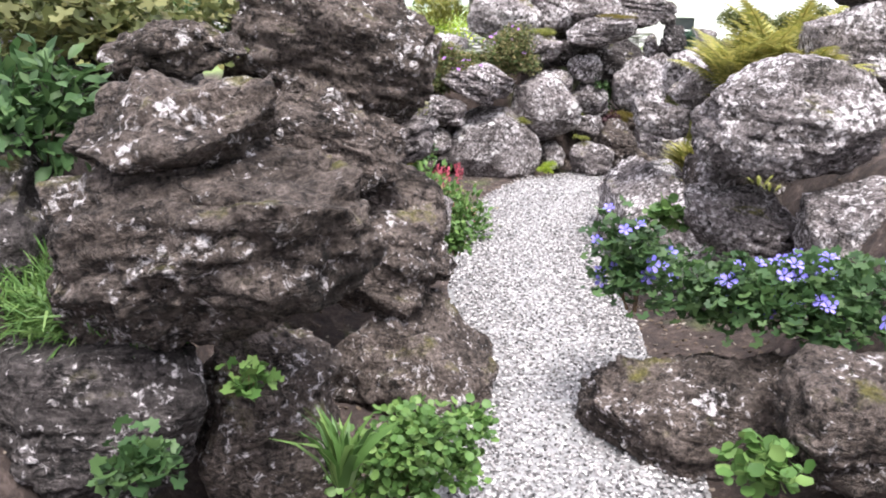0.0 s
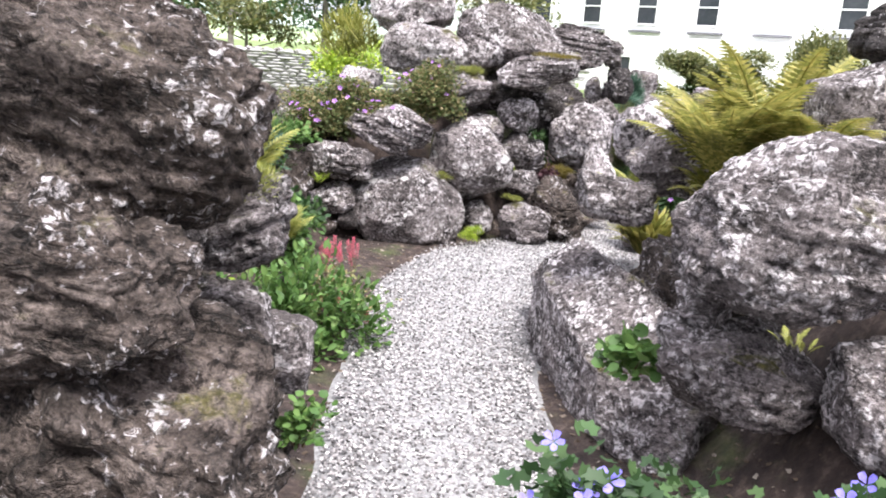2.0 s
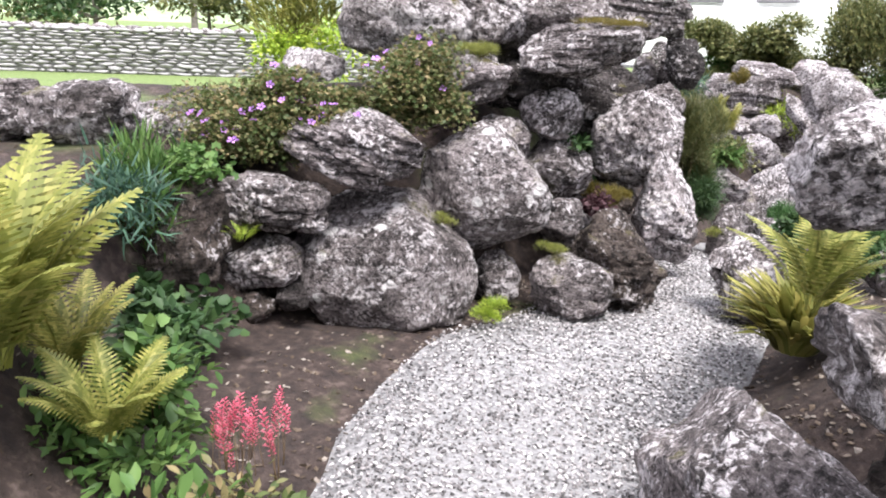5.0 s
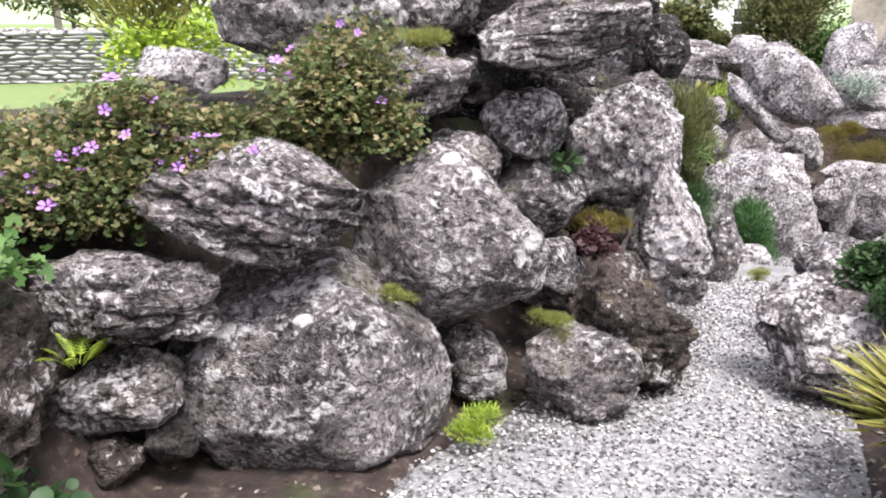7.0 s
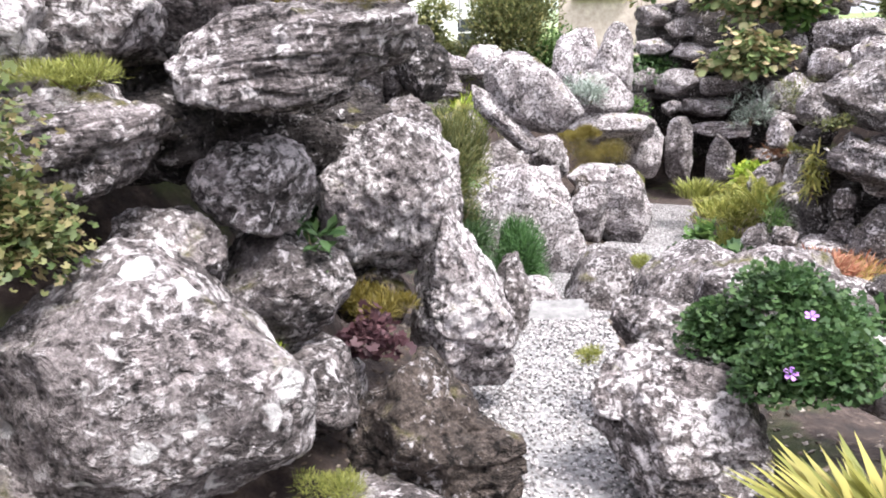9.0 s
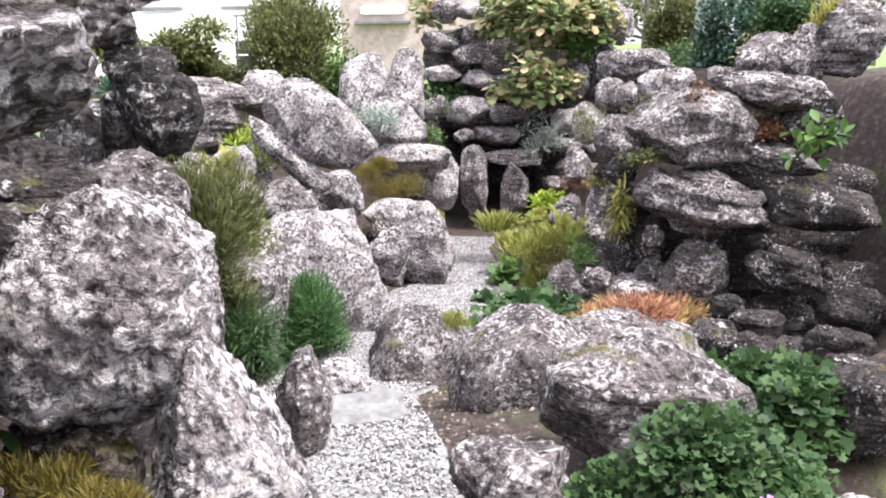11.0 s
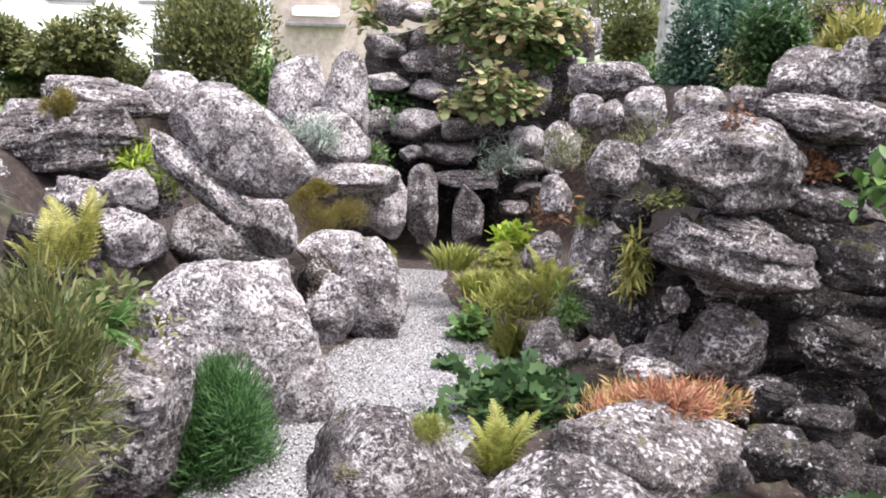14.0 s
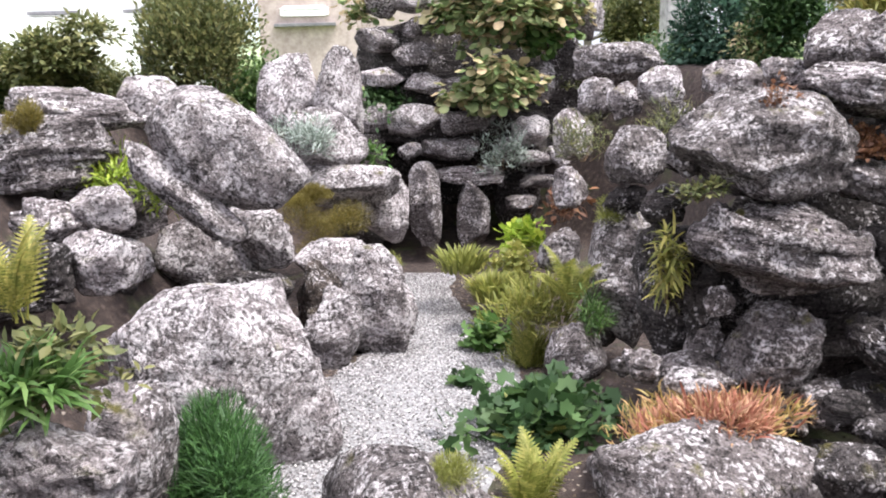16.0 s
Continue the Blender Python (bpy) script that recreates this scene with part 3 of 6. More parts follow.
# the wall of boulders across the path's end
boulder(0.38, 6.50, 0.24, 0.86, 0.60, 0.74, -7, 4, "L", "big round boulder with white lichen spots", level=6, boxy=3.0, cuts=((52, 0.86), (128, 0.92), (-48, 0.9), (22, 0.94)))
boulder(-0.09, 6.33, 0.59, 0.52, 0.31, 0.26, -7, 4, "g", "flat oval boulder streaked dark and pale", level=6, boxy=2.6)
boulder(-0.16, 6.33, 0.33, 0.37, 0.24, 0.22, -7, -8, "g", boxy=2.8)
boulder(0.23, 6.40, 0.82, 0.60, 0.36, 0.34, -7, 6, "s", "long grey boulder under a cushion of cranesbill", level=6, boxy=2.8, cuts=((118, 0.8), (48, 0.85), (-125, 0.8)))
boulder(0.83, 6.64, 0.60, 0.61, 0.48, 0.60, -7, 6, "L", "large leaning boulder with fine lichen flecks", level=6, boxy=3.4, cuts=((46, 0.74), (-62, 0.9), (-128, 0.86), (118, 0.96)))
boulder(0.94, 6.93, 0.8, 0.34, 0.3, 0.25, -20, 0, "g", level=6, boxy=2.8)
boulder(1.18, 6.97, 0.91, 0.31, 0.26, 0.26, -22, -5, "w", level=6, boxy=2.8)
boulder(1.76, 7.36, 0.75, 0.50, 0.38, 0.56, -28, 0, "w", level=6, boxy=2.7, cuts=((140, 0.86), (38, 0.86), (-58, 0.9)))
boulder(1.86, 7.10, 0.42, 0.37, 0.34, 0.62, -24, -4, "w", "pointed boulder with a white lichened tip", level=6, boxy=3.6, cuts=((40, 0.56), (150, 0.68), (100, 0.97)))
boulder(1.47, 6.60, 0.24, 0.46, 0.40, 0.56, -14, 4, "b", "brown rock with a curved ridge", level=6, boxy=2.8, cuts=((48, 0.62), (70, 0.8), (22, 0.8)))
boulder(1.19, 6.43, 0.19, 0.40, 0.32, 0.33, -7, 2, "g", "low blocky boulder at the edge of the gravel", boxy=4.2)
boulder(0.89, 6.56, 0.20, 0.22, 0.22, 0.27, -7, 0, "g")
boulder(1.22, 6.98, 0.64, 0.41, 0.34, 0.33, -26, 0, "g", "grey-brown boulder under a round one", level=6)
boulder(1.21, 6.79, 0.43, 0.25, 0.26, 0.26, -20, 0, "g")
boulder(0.81, 6.92, 1.08, 0.42, 0.42, 0.24, -7, -6, "s", "layered slab with a cushion of moss on top", level=6)
boulder(1.04, 7.04, 1.03, 0.15, 0.18, 0.14, -7, 0, "d")
boulder(1.30, 6.93, 1.235, 0.58, 0.50, 0.25, -18, -4, "s", "thick overhanging slate slab", level=6, boxy=4.6, cuts=((-112, 0.88), (-52, 0.86), (150, 0.94)))
boulder(0.91, 7.22, 1.36, 0.41, 0.37, 0.32, -7, 0, "g")
boulder(-0.40, 6.13, 0.47, 0.28, 0.38, 0.68, -7, -4, "b", "upright brown-grey rock beside the ferns")
boulder(-0.04, 7.41, 1.09, 0.36, 0.25, 0.19, -7, 0, "w")
boulder(-1.27, 6.36, 0.91, 0.66, 0.38, 0.29, -6, 0, "s")
boulder(-0.81, 6.35, 0.94, 0.52, 0.34, 0.33, -6, -6, "g")
boulder(-0.56, 6.60, 0.85, 0.50, 0.30, 0.26, -6, 0, "g")
boulder(-1.09, 7.48, 0.75, 0.50, 0.36, 0.40, -7, 14, "s")
boulder(1.12, 7.34, 1.46, 0.87, 0.57, 0.56, -3, 10, "g")
boulder(1.77, 7.71, 1.46, 0.74, 0.29, 0.41, -3, 8, "s", "long overhanging rock on top of the wall", level=6)
boulder(0.35, 7.53, 1.66, 0.69, 0.51, 0.45, -3, 0, "w")
boulder(0.52, 7.19, 1.30, 0.80, 0.56, 0.45, -3, 6, "w")
# "d" rocks from here plug gaps between boulders with painted darkness
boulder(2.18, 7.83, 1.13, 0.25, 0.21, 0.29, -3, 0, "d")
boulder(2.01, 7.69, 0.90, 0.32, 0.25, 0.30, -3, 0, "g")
boulder(1.09, 7.41, 1.13, 0.35, 0.26, 0.29, -34, 0, "d", "shade-dark filler rock wedged behind the wall")
boulder(1.56, 6.98, 1.36, 0.14, 0.11, 0.08, -39, 0, "g")
boulder(2.12, 8.01, 1.37, 0.19, 0.15, 0.18, -39, 0, "g")
boulder(2.19, 7.96, 1.21, 0.21, 0.16, 0.25, -39, 0, "d")
boulder(2.11, 7.96, 1.03, 0.13, 0.15, 0.30, -39, 0, "g")
boulder(1.98, 7.96, 1.02, 0.18, 0.22, 0.37, -39, 0, "g")
boulder(2.20, 8.11, 0.84, 0.17, 0.18, 0.27, -39, 0, "g")
boulder(1.20, 7.31, 0.51, 0.63, 0.29, 0.34, -39, 0, "g")
boulder(1.65, 7.41, 0.43, 0.32, 0.23, 0.25, -39, 0, "b")
boulder(3.49, 9.53, -0.34, 0.35, 0.38, 0.91, -48, 8, "g", "upright pale stone beside a dwarf pine")
boulder(2.54, 7.77, 0.07, 0.20, 0.30, 0.47, -39, 6, "g", "upright grey stone beside the steps", cuts=((45, 0.8),))
boulder(1.35, 7.07, 0.30, 0.27, 0.22, 0.28, -31, 0, "g")
# backing rocks added so the wall's gaps read black
boulder(1.40, 7.62, 0.92, 1.00, 0.30, 0.72, -30, 0, "d", "added backing rock behind the wall, coloured dark as shade")
boulder(0.95, 7.86, 0.75, 1.20, 0.5, 1.15, -20, 0, "d", "added backing rock behind the wall, coloured dark as shade")
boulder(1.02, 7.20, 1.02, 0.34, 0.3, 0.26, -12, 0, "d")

boulder(-0.44, 6.4, 0.32, 0.15, 0.14, 0.35, -7, 0, "b")
boulder(-0.03, 6.28, 0.21, 0.15, 0.14, 0.17, -7, 0, "d")
boulder(-0.17, 6.29, 0.16, 0.15, 0.14, 0.11, -7, 0, "b")
boulder(-0.31, 6.33, 0.2, 0.15, 0.14, 0.15, -7, 0, "b")
boulder(-0.4, 6.32, 0.09, 0.17, 0.15, 0.12, -7, 0, "b")
# beyond the bend
boulder(2.06, 6.36, 0.22, 0.46, 0.40, 0.44, -31, 12, "g", "blunt boulder at the bend of the path", level=6)
boulder(2.30, 6.68, 0.37, 0.28, 0.25, 0.22, -39, 5, "g", level=5)
boulder(4.15, 8.75, -0.72, 0.82, 0.72, 1.04, -50, -4, "g", "dark grey boulder above the sunken path", level=6, boxy=3.4, cuts=((50, 0.9), (148, 0.88)))
boulder(3.58, 7.52, -0.14, 0.80, 0.58, 0.70, -50, 12, "g", "long ridged boulder with pale lichen", level=6, cuts=((60, 0.78), (128, 0.86)))
boulder(3.10, 6.80, 0.24, 0.62, 0.38, 0.42, -50, 6, "g", "broad boulder with a pale lichened top", level=6, cuts=((125, 0.84), (55, 0.86)))
boulder(3.05, 8.27, -0.16, 0.37, 0.31, 0.32, -50, 0, "w")
boulder(2.51, 6.02, 0.39, 0.31, 0.21, 0.23, -39, 0, "w")
boulder(2.04, 6.40, 0.35, 0.38, 0.22, 0.18, -39, 0, "g")

# the sunken garden: the further bank
boulder(4.22, 9.95, -0.24, 0.96, 0.56, 1.02, -53, 4, "w", "big pale boulder above the gravel", level=6, boxy=3.8, cuts=((52, 0.86), (128, 0.92)))
boulder(4.50, 9.73, -0.55, 0.44, 0.50, 0.81, -53, 0, "w")
boulder(6.12, 10.73, -0.56, 0.60, 0.34, 0.88, -53, 0, "w", "upright slab of grey stone", level=5, boxy=3.3, cuts=((152, 0.8), (30, 0.82)))
boulder(5.99, 11.18, -0.66, 0.34, 0.44, 0.84, -53, 0, "b", boxy=4.4)
boulder(5.18, 11.00, 0.64, 1.0, 0.50, 0.62, -53, 40, "w", "large tilted boulder, pale and split", level=6, boxy=4.0, cuts=((125, 0.86), (-40, 0.88)))
boulder(4.93, 11.12, 0.42, 0.92, 0.42, 0.26, -53, 44, "w", "tilted slab under a pale split boulder", boxy=4.2)
boulder(4.44, 12.01, 0.69, 1.07, 0.62, 0.47, -53, -4, "s", boxy=3.5)
boulder(4.76, 11.91, 0.87, 0.86, 0.57, 0.29, -53, 6, "s")
boulder(5.22, 11.83, 0.92, 0.46, 0.41, 0.36, -53, 0, "w")
boulder(4.92, 12.04, 0.25, 0.82, 0.62, 0.55, -53, 4, "s")
boulder(5.49, 11.80, -0.17, 0.81, 0.65, 0.64, -53, 0, "w")
boulder(5.71, 11.36, -0.04, 0.40, 0.40, 0.48, -53, 0, "w")
boulder(4.88, 11.79, -0.10, 0.40, 0.34, 0.35, -53, 0, "w")
boulder(4.61, 11.80, -0.23, 0.57, 0.45, 0.44, -53, 0, "d")
boulder(4.16, 12.37, 0.11, 0.39, 0.46, 0.77, -53, 0, "w")
boulder(7.55, 13.07, 0.83, 0.70, 0.67, 0.78, -53, 0, "w")
boulder(7.81, 12.70, 0.73, 0.51, 0.72, 1.10, -53, 0, "w")
boulder(7.44, 12.51, 0.33, 0.80, 0.72, 0.80, -53, 0, "w")
boulder(7.27, 12.22, 0.01, 1.21, 0.65, 0.40, -53, 0, "w")
boulder(6.47, 11.48, -0.42, 0.76, 0.53, 0.41, -53, 0, "w")
boulder(8.00, 12.28, -0.34, 0.51, 0.60, 0.82, -53, 0, "w")
boulder(3.04, 9.02, 0.18, 0.46, 0.27, 0.32, -52, 0, "w", "pale stone at the foot of a shrub", level=6)
boulder(4.39, 11.08, 0.42, 0.37, 0.26, 0.28, -52, 0, "w")
boulder(4.14, 11.23, 0.36, 0.41, 0.30, 0.34, -52, 0, "s")
boulder(4.24, 10.87, 0.18, 0.43, 0.32, 0.37, -52, 0, "w")
boulder(3.87, 11.03, 0.16, 0.57, 0.39, 0.41, -52, 0, "d")
boulder(3.93, 12.33, 0.68, 0.51, 0.38, 0.44, -46, 0, "s")
boulder(3.88, 11.99, 0.42, 0.49, 0.36, 0.40, -46, 0, "w")
boulder(3.81, 12.76, 0.99, 0.52, 0.42, 0.52, -46, 0, "s")
boulder(4.04, 12.10, 0.29, 0.52, 0.44, 0.44, -53, 6, "s")
boulder(3.95, 11.74, 0.02, 0.50, 0.40, 0.39, -53, 6, "w")
boulder(4.45, 12.31, 0.13, 0.53, 0.38, 0.31, -53, 0, "s")
boulder(4.66, 11.92, 0.13, 0.38, 0.32, 0.33, -53, 0, "w")
boulder(4.30, 11.94, -0.18, 0.47, 0.38, 0.38, -53, 0, "d")
boulder(5.54, 11.33, -0.40, 0.60, 0.42, 0.34, -53, 0, "d")
boulder(5.80, 10.80, -0.62, 0.26, 0.40, 0.56, -53, 0, "w")
boulder(4.93, 9.90, -0.22, 0.35, 0.34, 0.40, -53, 0, "w")

# the sunken garden: the high dark wall
boulder(5.09, 8.02, -0.60, 1.10, 0.68, 0.60, -53, 4, "g", "long ridged boulder below an orange cushion plant", level=6)
boulder(4.54, 8.04, -0.50, 0.27, 0.20, 0.23, -53, 0, "g")
boulder(6.04, 7.24, -0.78, 0.59, 0.41, 0.43, -53, 0, "d")
boulder(6.03, 7.99, -0.25, 0.48, 0.44, 0.55, -53, 8, "g", "round lichened boulder in the high wall", level=6, boxy=2.6)
boulder(6.00, 7.98, 0.25, 0.88, 0.48, 0.44, -53, 7, "s", "thick slate slab carrying an overhanging rock", level=6, boxy=5.0, cuts=((-35, 0.9), (-130, 0.9)))
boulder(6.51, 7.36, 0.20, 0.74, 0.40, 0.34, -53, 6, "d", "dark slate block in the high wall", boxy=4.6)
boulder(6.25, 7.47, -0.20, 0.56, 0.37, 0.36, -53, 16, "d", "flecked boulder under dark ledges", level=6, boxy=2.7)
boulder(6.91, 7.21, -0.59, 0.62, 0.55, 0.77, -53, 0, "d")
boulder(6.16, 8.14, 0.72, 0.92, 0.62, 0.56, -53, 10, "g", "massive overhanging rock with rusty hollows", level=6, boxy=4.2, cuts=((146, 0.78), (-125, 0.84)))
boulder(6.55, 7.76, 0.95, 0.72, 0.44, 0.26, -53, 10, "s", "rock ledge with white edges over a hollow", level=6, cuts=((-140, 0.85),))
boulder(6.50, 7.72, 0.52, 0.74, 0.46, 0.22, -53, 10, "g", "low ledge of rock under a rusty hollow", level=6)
# fillers behind the ledges: dark stone colour in place of hollow shade
boulder(7.01, 7.91, 0.68, 1.14, 0.44, 0.61, -53, 4, "d", "filler at the back of a hollow, coloured dark as shade")
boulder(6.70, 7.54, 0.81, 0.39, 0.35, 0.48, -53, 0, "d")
boulder(7.03, 7.92, -0.20, 1.83, 0.59, 1.55, -53, 0, "d", "filler rock behind the high wall, shade put into its colour")
boulder(6.75, 9.11, -0.23, 0.49, 0.69, 1.04, -53, 4, "g", "tall upright grey stone", level=6, boxy=3.8)
boulder(6.24, 9.18, -0.67, 0.39, 0.41, 0.52, -53, 0, "g")
boulder(6.66, 9.02, 0.54, 0.37, 0.35, 0.40, -53, 0, "g", boxy=2.6)
boulder(6.00, 7.73, -0.48, 0.23, 0.22, 0.25, -53, 0, "g")
boulder(6.23, 7.55, -0.55, 0.22, 0.18, 0.17, -53, 0, "d")
boulder(6.06, 8.35, -0.10, 0.22, 0.26, 0.44, -53, 0, "d")
boulder(5.78, 8.19, 0.03, 0.15, 0.12, 0.15, -53, 0, "g")
boulder(5.79, 8.33, -0.35, 0.35, 0.24, 0.17, -53, 0, "g")
boulder(6.00, 8.33, -0.29, 0.20, 0.22, 0.29, -53, 6, "g")
boulder(5.62, 8.58, -0.35, 0.14, 0.12, 0.12, -53, 6, "g")
boulder(6.92, 7.97, 1.15, 0.43, 0.29, 0.41, -53, 6, "g")
boulder(7.03, 7.75, 1.18, 0.41, 0.30, 0.44, -53, -4, "s")
boulder(7.20, 7.53, 1.27, 0.55, 0.38, 0.55, -53, 0, "s")
boulder(6.86, 8.22, 1.01, 0.35, 0.22, 0.21, -53, 0, "g")
boulder(6.30, 8.36, 1.01, 0.30, 0.21, 0.23, -53, 10, "g")
boulder(6.03, 8.44, 0.73, 0.26, 0.25, 0.37, -53, 0, "g")
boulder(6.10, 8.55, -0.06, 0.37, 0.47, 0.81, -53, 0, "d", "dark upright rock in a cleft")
boulder(5.91, 8.52, 0.42, 0.25, 0.19, 0.23, -53, 0, "d")
boulder(5.52, 8.44, -0.27, 0.20, 0.16, 0.20, -53, 0, "g")
boulder(5.58, 8.20, -0.33, 0.36, 0.21, 0.16, -53, 0, "g")
# "d" stones fill the recess; its black shadow is in their colour
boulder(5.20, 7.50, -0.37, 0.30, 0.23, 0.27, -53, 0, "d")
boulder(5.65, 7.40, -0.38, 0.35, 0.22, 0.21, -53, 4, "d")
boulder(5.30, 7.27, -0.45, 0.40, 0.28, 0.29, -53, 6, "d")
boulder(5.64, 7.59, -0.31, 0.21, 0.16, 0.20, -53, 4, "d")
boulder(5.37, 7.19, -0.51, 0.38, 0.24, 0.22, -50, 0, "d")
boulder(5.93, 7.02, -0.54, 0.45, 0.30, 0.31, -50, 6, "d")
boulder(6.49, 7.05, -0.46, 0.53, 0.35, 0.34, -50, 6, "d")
boulder(5.82, 7.93, -0.52, 0.32, 0.24, 0.22, -53, 0, "b")
boulder(9.26, 10.34, 1.03, 0.90, 0.51, 0.39, -53, 0, "g")
boulder(10.81, 11.53, 1.55, 0.32, 0.37, 0.60, -53, 0, "g")
boulder(8.00, 9.43, 0.88, 0.37, 0.28, 0.34, -53, 0, "w")
boulder(7.41, 9.07, 0.58, 0.33, 0.33, 0.50, -53, 0, "d")
boulder(8.45, 10.15, 0.74, 0.35, 0.31, 0.41, -53, 0, "g")
boulder(8.19, 9.80, 0.76, 0.31, 0.25, 0.31, -53, 0, "g")
boulder(8.08, 10.20, 0.46, 0.34, 0.33, 0.49, -53, 0, "g")
boulder(6.63, 9.06, 0.27, 0.28, 0.21, 0.19, -53, 0, "d")
boulder(7.25, 9.78, 0.19, 0.28, 0.27, 0.33, -53, 0, "g")
boulder(6.96, 9.68, -0.20, 0.34, 0.31, 0.34, -53, 0, "g")
boulder(6.63, 9.19, -0.52, 0.27, 0.28, 0.36, -53, 0, "d")
# more dark-coloured fillers for the shadow at the wall's foot
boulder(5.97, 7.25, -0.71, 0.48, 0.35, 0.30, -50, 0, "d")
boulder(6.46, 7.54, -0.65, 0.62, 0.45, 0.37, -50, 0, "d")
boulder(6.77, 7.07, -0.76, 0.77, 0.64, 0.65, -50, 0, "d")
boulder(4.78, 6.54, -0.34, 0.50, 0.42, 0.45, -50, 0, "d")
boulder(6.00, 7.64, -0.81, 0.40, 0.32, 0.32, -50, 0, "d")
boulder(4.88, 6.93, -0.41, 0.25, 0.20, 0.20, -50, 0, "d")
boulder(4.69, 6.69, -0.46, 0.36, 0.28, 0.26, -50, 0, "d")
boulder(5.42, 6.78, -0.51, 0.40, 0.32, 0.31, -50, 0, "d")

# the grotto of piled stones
# five added rocks, dark-coloured and placed to block light, make the hollow black
boulder(10.55, 13.65, -0.3, 2.8, 0.7, 1.9, -53, 0, "d", "added back rock that keeps the grotto hollow dark", level=4)
boulder(10.54, 12.85, 0.79, 3.22, 1.37, 2.26, -53, 0, "d", "added mass behind the grotto's face, coloured dark as shade")
boulder(9.0, 13.5, -0.4, 0.7, 1.3, 1.5, -53, 0, "d", "added side rock that darkens the grotto hollow", level=4)
boulder(10.6, 12.3, -0.4, 0.7, 1.3, 1.5, -53, 0, "d", "added side rock that darkens the grotto hollow", level=4)
boulder(10.05, 13.0, 0.25, 2.5, 1.7, 0.5, -53, 0, "d", "added flat roof rock that blocks light from the grotto hollow", level=4)
boulder(9.31, 13.47, 1.32, 0.56, 0.45, 0.30, -53, 0, "g", "grey stone piled in the grotto wall", name="grotto_stone", level=4, boxy=3.8, group="stones of the grotto")
boulder(9.64, 13.20, 1.75, 0.56, 0.43, 0.27, -53, 0, "w", "grey stone piled in the grotto wall", name="grotto_stone", level=4, boxy=3.8, group="stones of the grotto")
boulder(9.54, 13.08, 1.17, 0.55, 0.44, 0.30, -53, 0, "g", "grey stone piled in the grotto wall", name="grotto_stone", level=4, boxy=3.8, group="stones of the grotto")
boulder(9.53, 12.94, 0.82, 0.56, 0.42, 0.26, -53, 0, "w", "grey stone piled in the grotto wall", name="grotto_stone", level=4, boxy=3.8, group="stones of the grotto")
boulder(9.40, 13.01, 0.39, 0.68, 0.58, 0.42, -53, 0, "w", "grey stone piled in the grotto wall", name="grotto_stone", level=4, boxy=3.8, group="stones of the grotto")
boulder(9.55, 12.66, 0.06, 0.80, 0.55, 0.29, -53, 0, "g", "grey stone piled in the grotto wall", name="grotto_stone", level=4, boxy=3.8, group="stones of the grotto")
boulder(9.77, 12.48, 0.35, 0.70, 0.53, 0.31, -53, 0, "g", "grey stone piled in the grotto wall", name="grotto_stone", level=4, boxy=3.8, group="stones of the grotto")
boulder(10.18, 11.88, 0.26, 0.47, 0.49, 0.43, -53, 0, "w", "grey stone piled in the grotto wall", name="grotto_stone", level=4, boxy=3.8, group="stones of the grotto")
boulder(10.08, 11.79, -0.07, 0.45, 0.35, 0.22, -53, 0, "w", "grey stone piled in the grotto wall", name="grotto_stone", level=4, boxy=3.8, group="stones of the grotto")
boulder(10.07, 12.30, 1.01, 0.58, 0.40, 0.20, -53, 0, "g", "grey stone piled in the grotto wall", name="grotto_stone", level=4, boxy=3.8, group="stones of the grotto")
boulder(9.24, 13.38, 0.90, 0.60, 0.45, 0.27, -53, 0, "w", "grey stone piled in the grotto wall", name="grotto_stone", level=4, boxy=3.8, group="stones of the grotto")
boulder(10.06, 11.72, -0.32, 0.46, 0.35, 0.20, -53, 0, "g", "grey stone piled in the grotto wall", name="grotto_stone", level=4, boxy=3.8, group="stones of the grotto")
boulder(10.28, 11.52, -0.05, 0.35, 0.32, 0.25, -53, 0, "w", "grey stone piled in the grotto wall", name="grotto_stone", level=4, boxy=3.8, group="stones of the grotto")
boulder(10.24, 11.46, -0.48, 0.45, 0.45, 0.39, -53, 0, "w", "grey stone piled in the grotto wall", name="grotto_stone", level=4, boxy=3.8, group="stones of the grotto")
boulder(9.93, 12.04, 0.04, 0.35, 0.35, 0.30, -53, 0, "g", "grey stone piled in the grotto wall", name="grotto_stone", level=4, boxy=3.8, group="stones of the grotto")
boulder(9.22, 12.96, 0.05, 0.30, 0.29, 0.24, -53, 0, "w", "grey stone piled in the grotto wall", name="grotto_stone", level=4, boxy=3.8, group="stones of the grotto")
boulder(9.44, 13.47, 1.76, 0.43, 0.43, 0.37, -53, 0, "g", "grey stone piled in the grotto wall", name="grotto_stone", level=4, boxy=3.8, group="stones of the grotto")
boulder(10.84, 11.60, 1.57, 0.58, 0.56, 0.47, -53, 0, "w", "grey stone piled in the grotto wall", name="grotto_stone", level=4, boxy=3.8, group="stones of the grotto")
boulder(9.10, 13.35, 0.44, 0.43, 0.43, 0.37, -53, 0, "w", "grey stone piled in the grotto wall", name="grotto_stone", level=4, boxy=3.8, group="stones of the grotto")
boulder(8.95, 13.09, -0.69, 0.30, 0.47, 0.53, -53, 0, "w", "grey stone piled in the grotto wall", name="grotto_stone", level=4, boxy=3.8, group="stones of the grotto")
boulder(9.88, 11.83, -0.57, 0.39, 0.31, 0.20, -53, 0, "g", "grey stone piled in the grotto wall", name="grotto_stone", level=4, boxy=3.8, group="stones of the grotto")
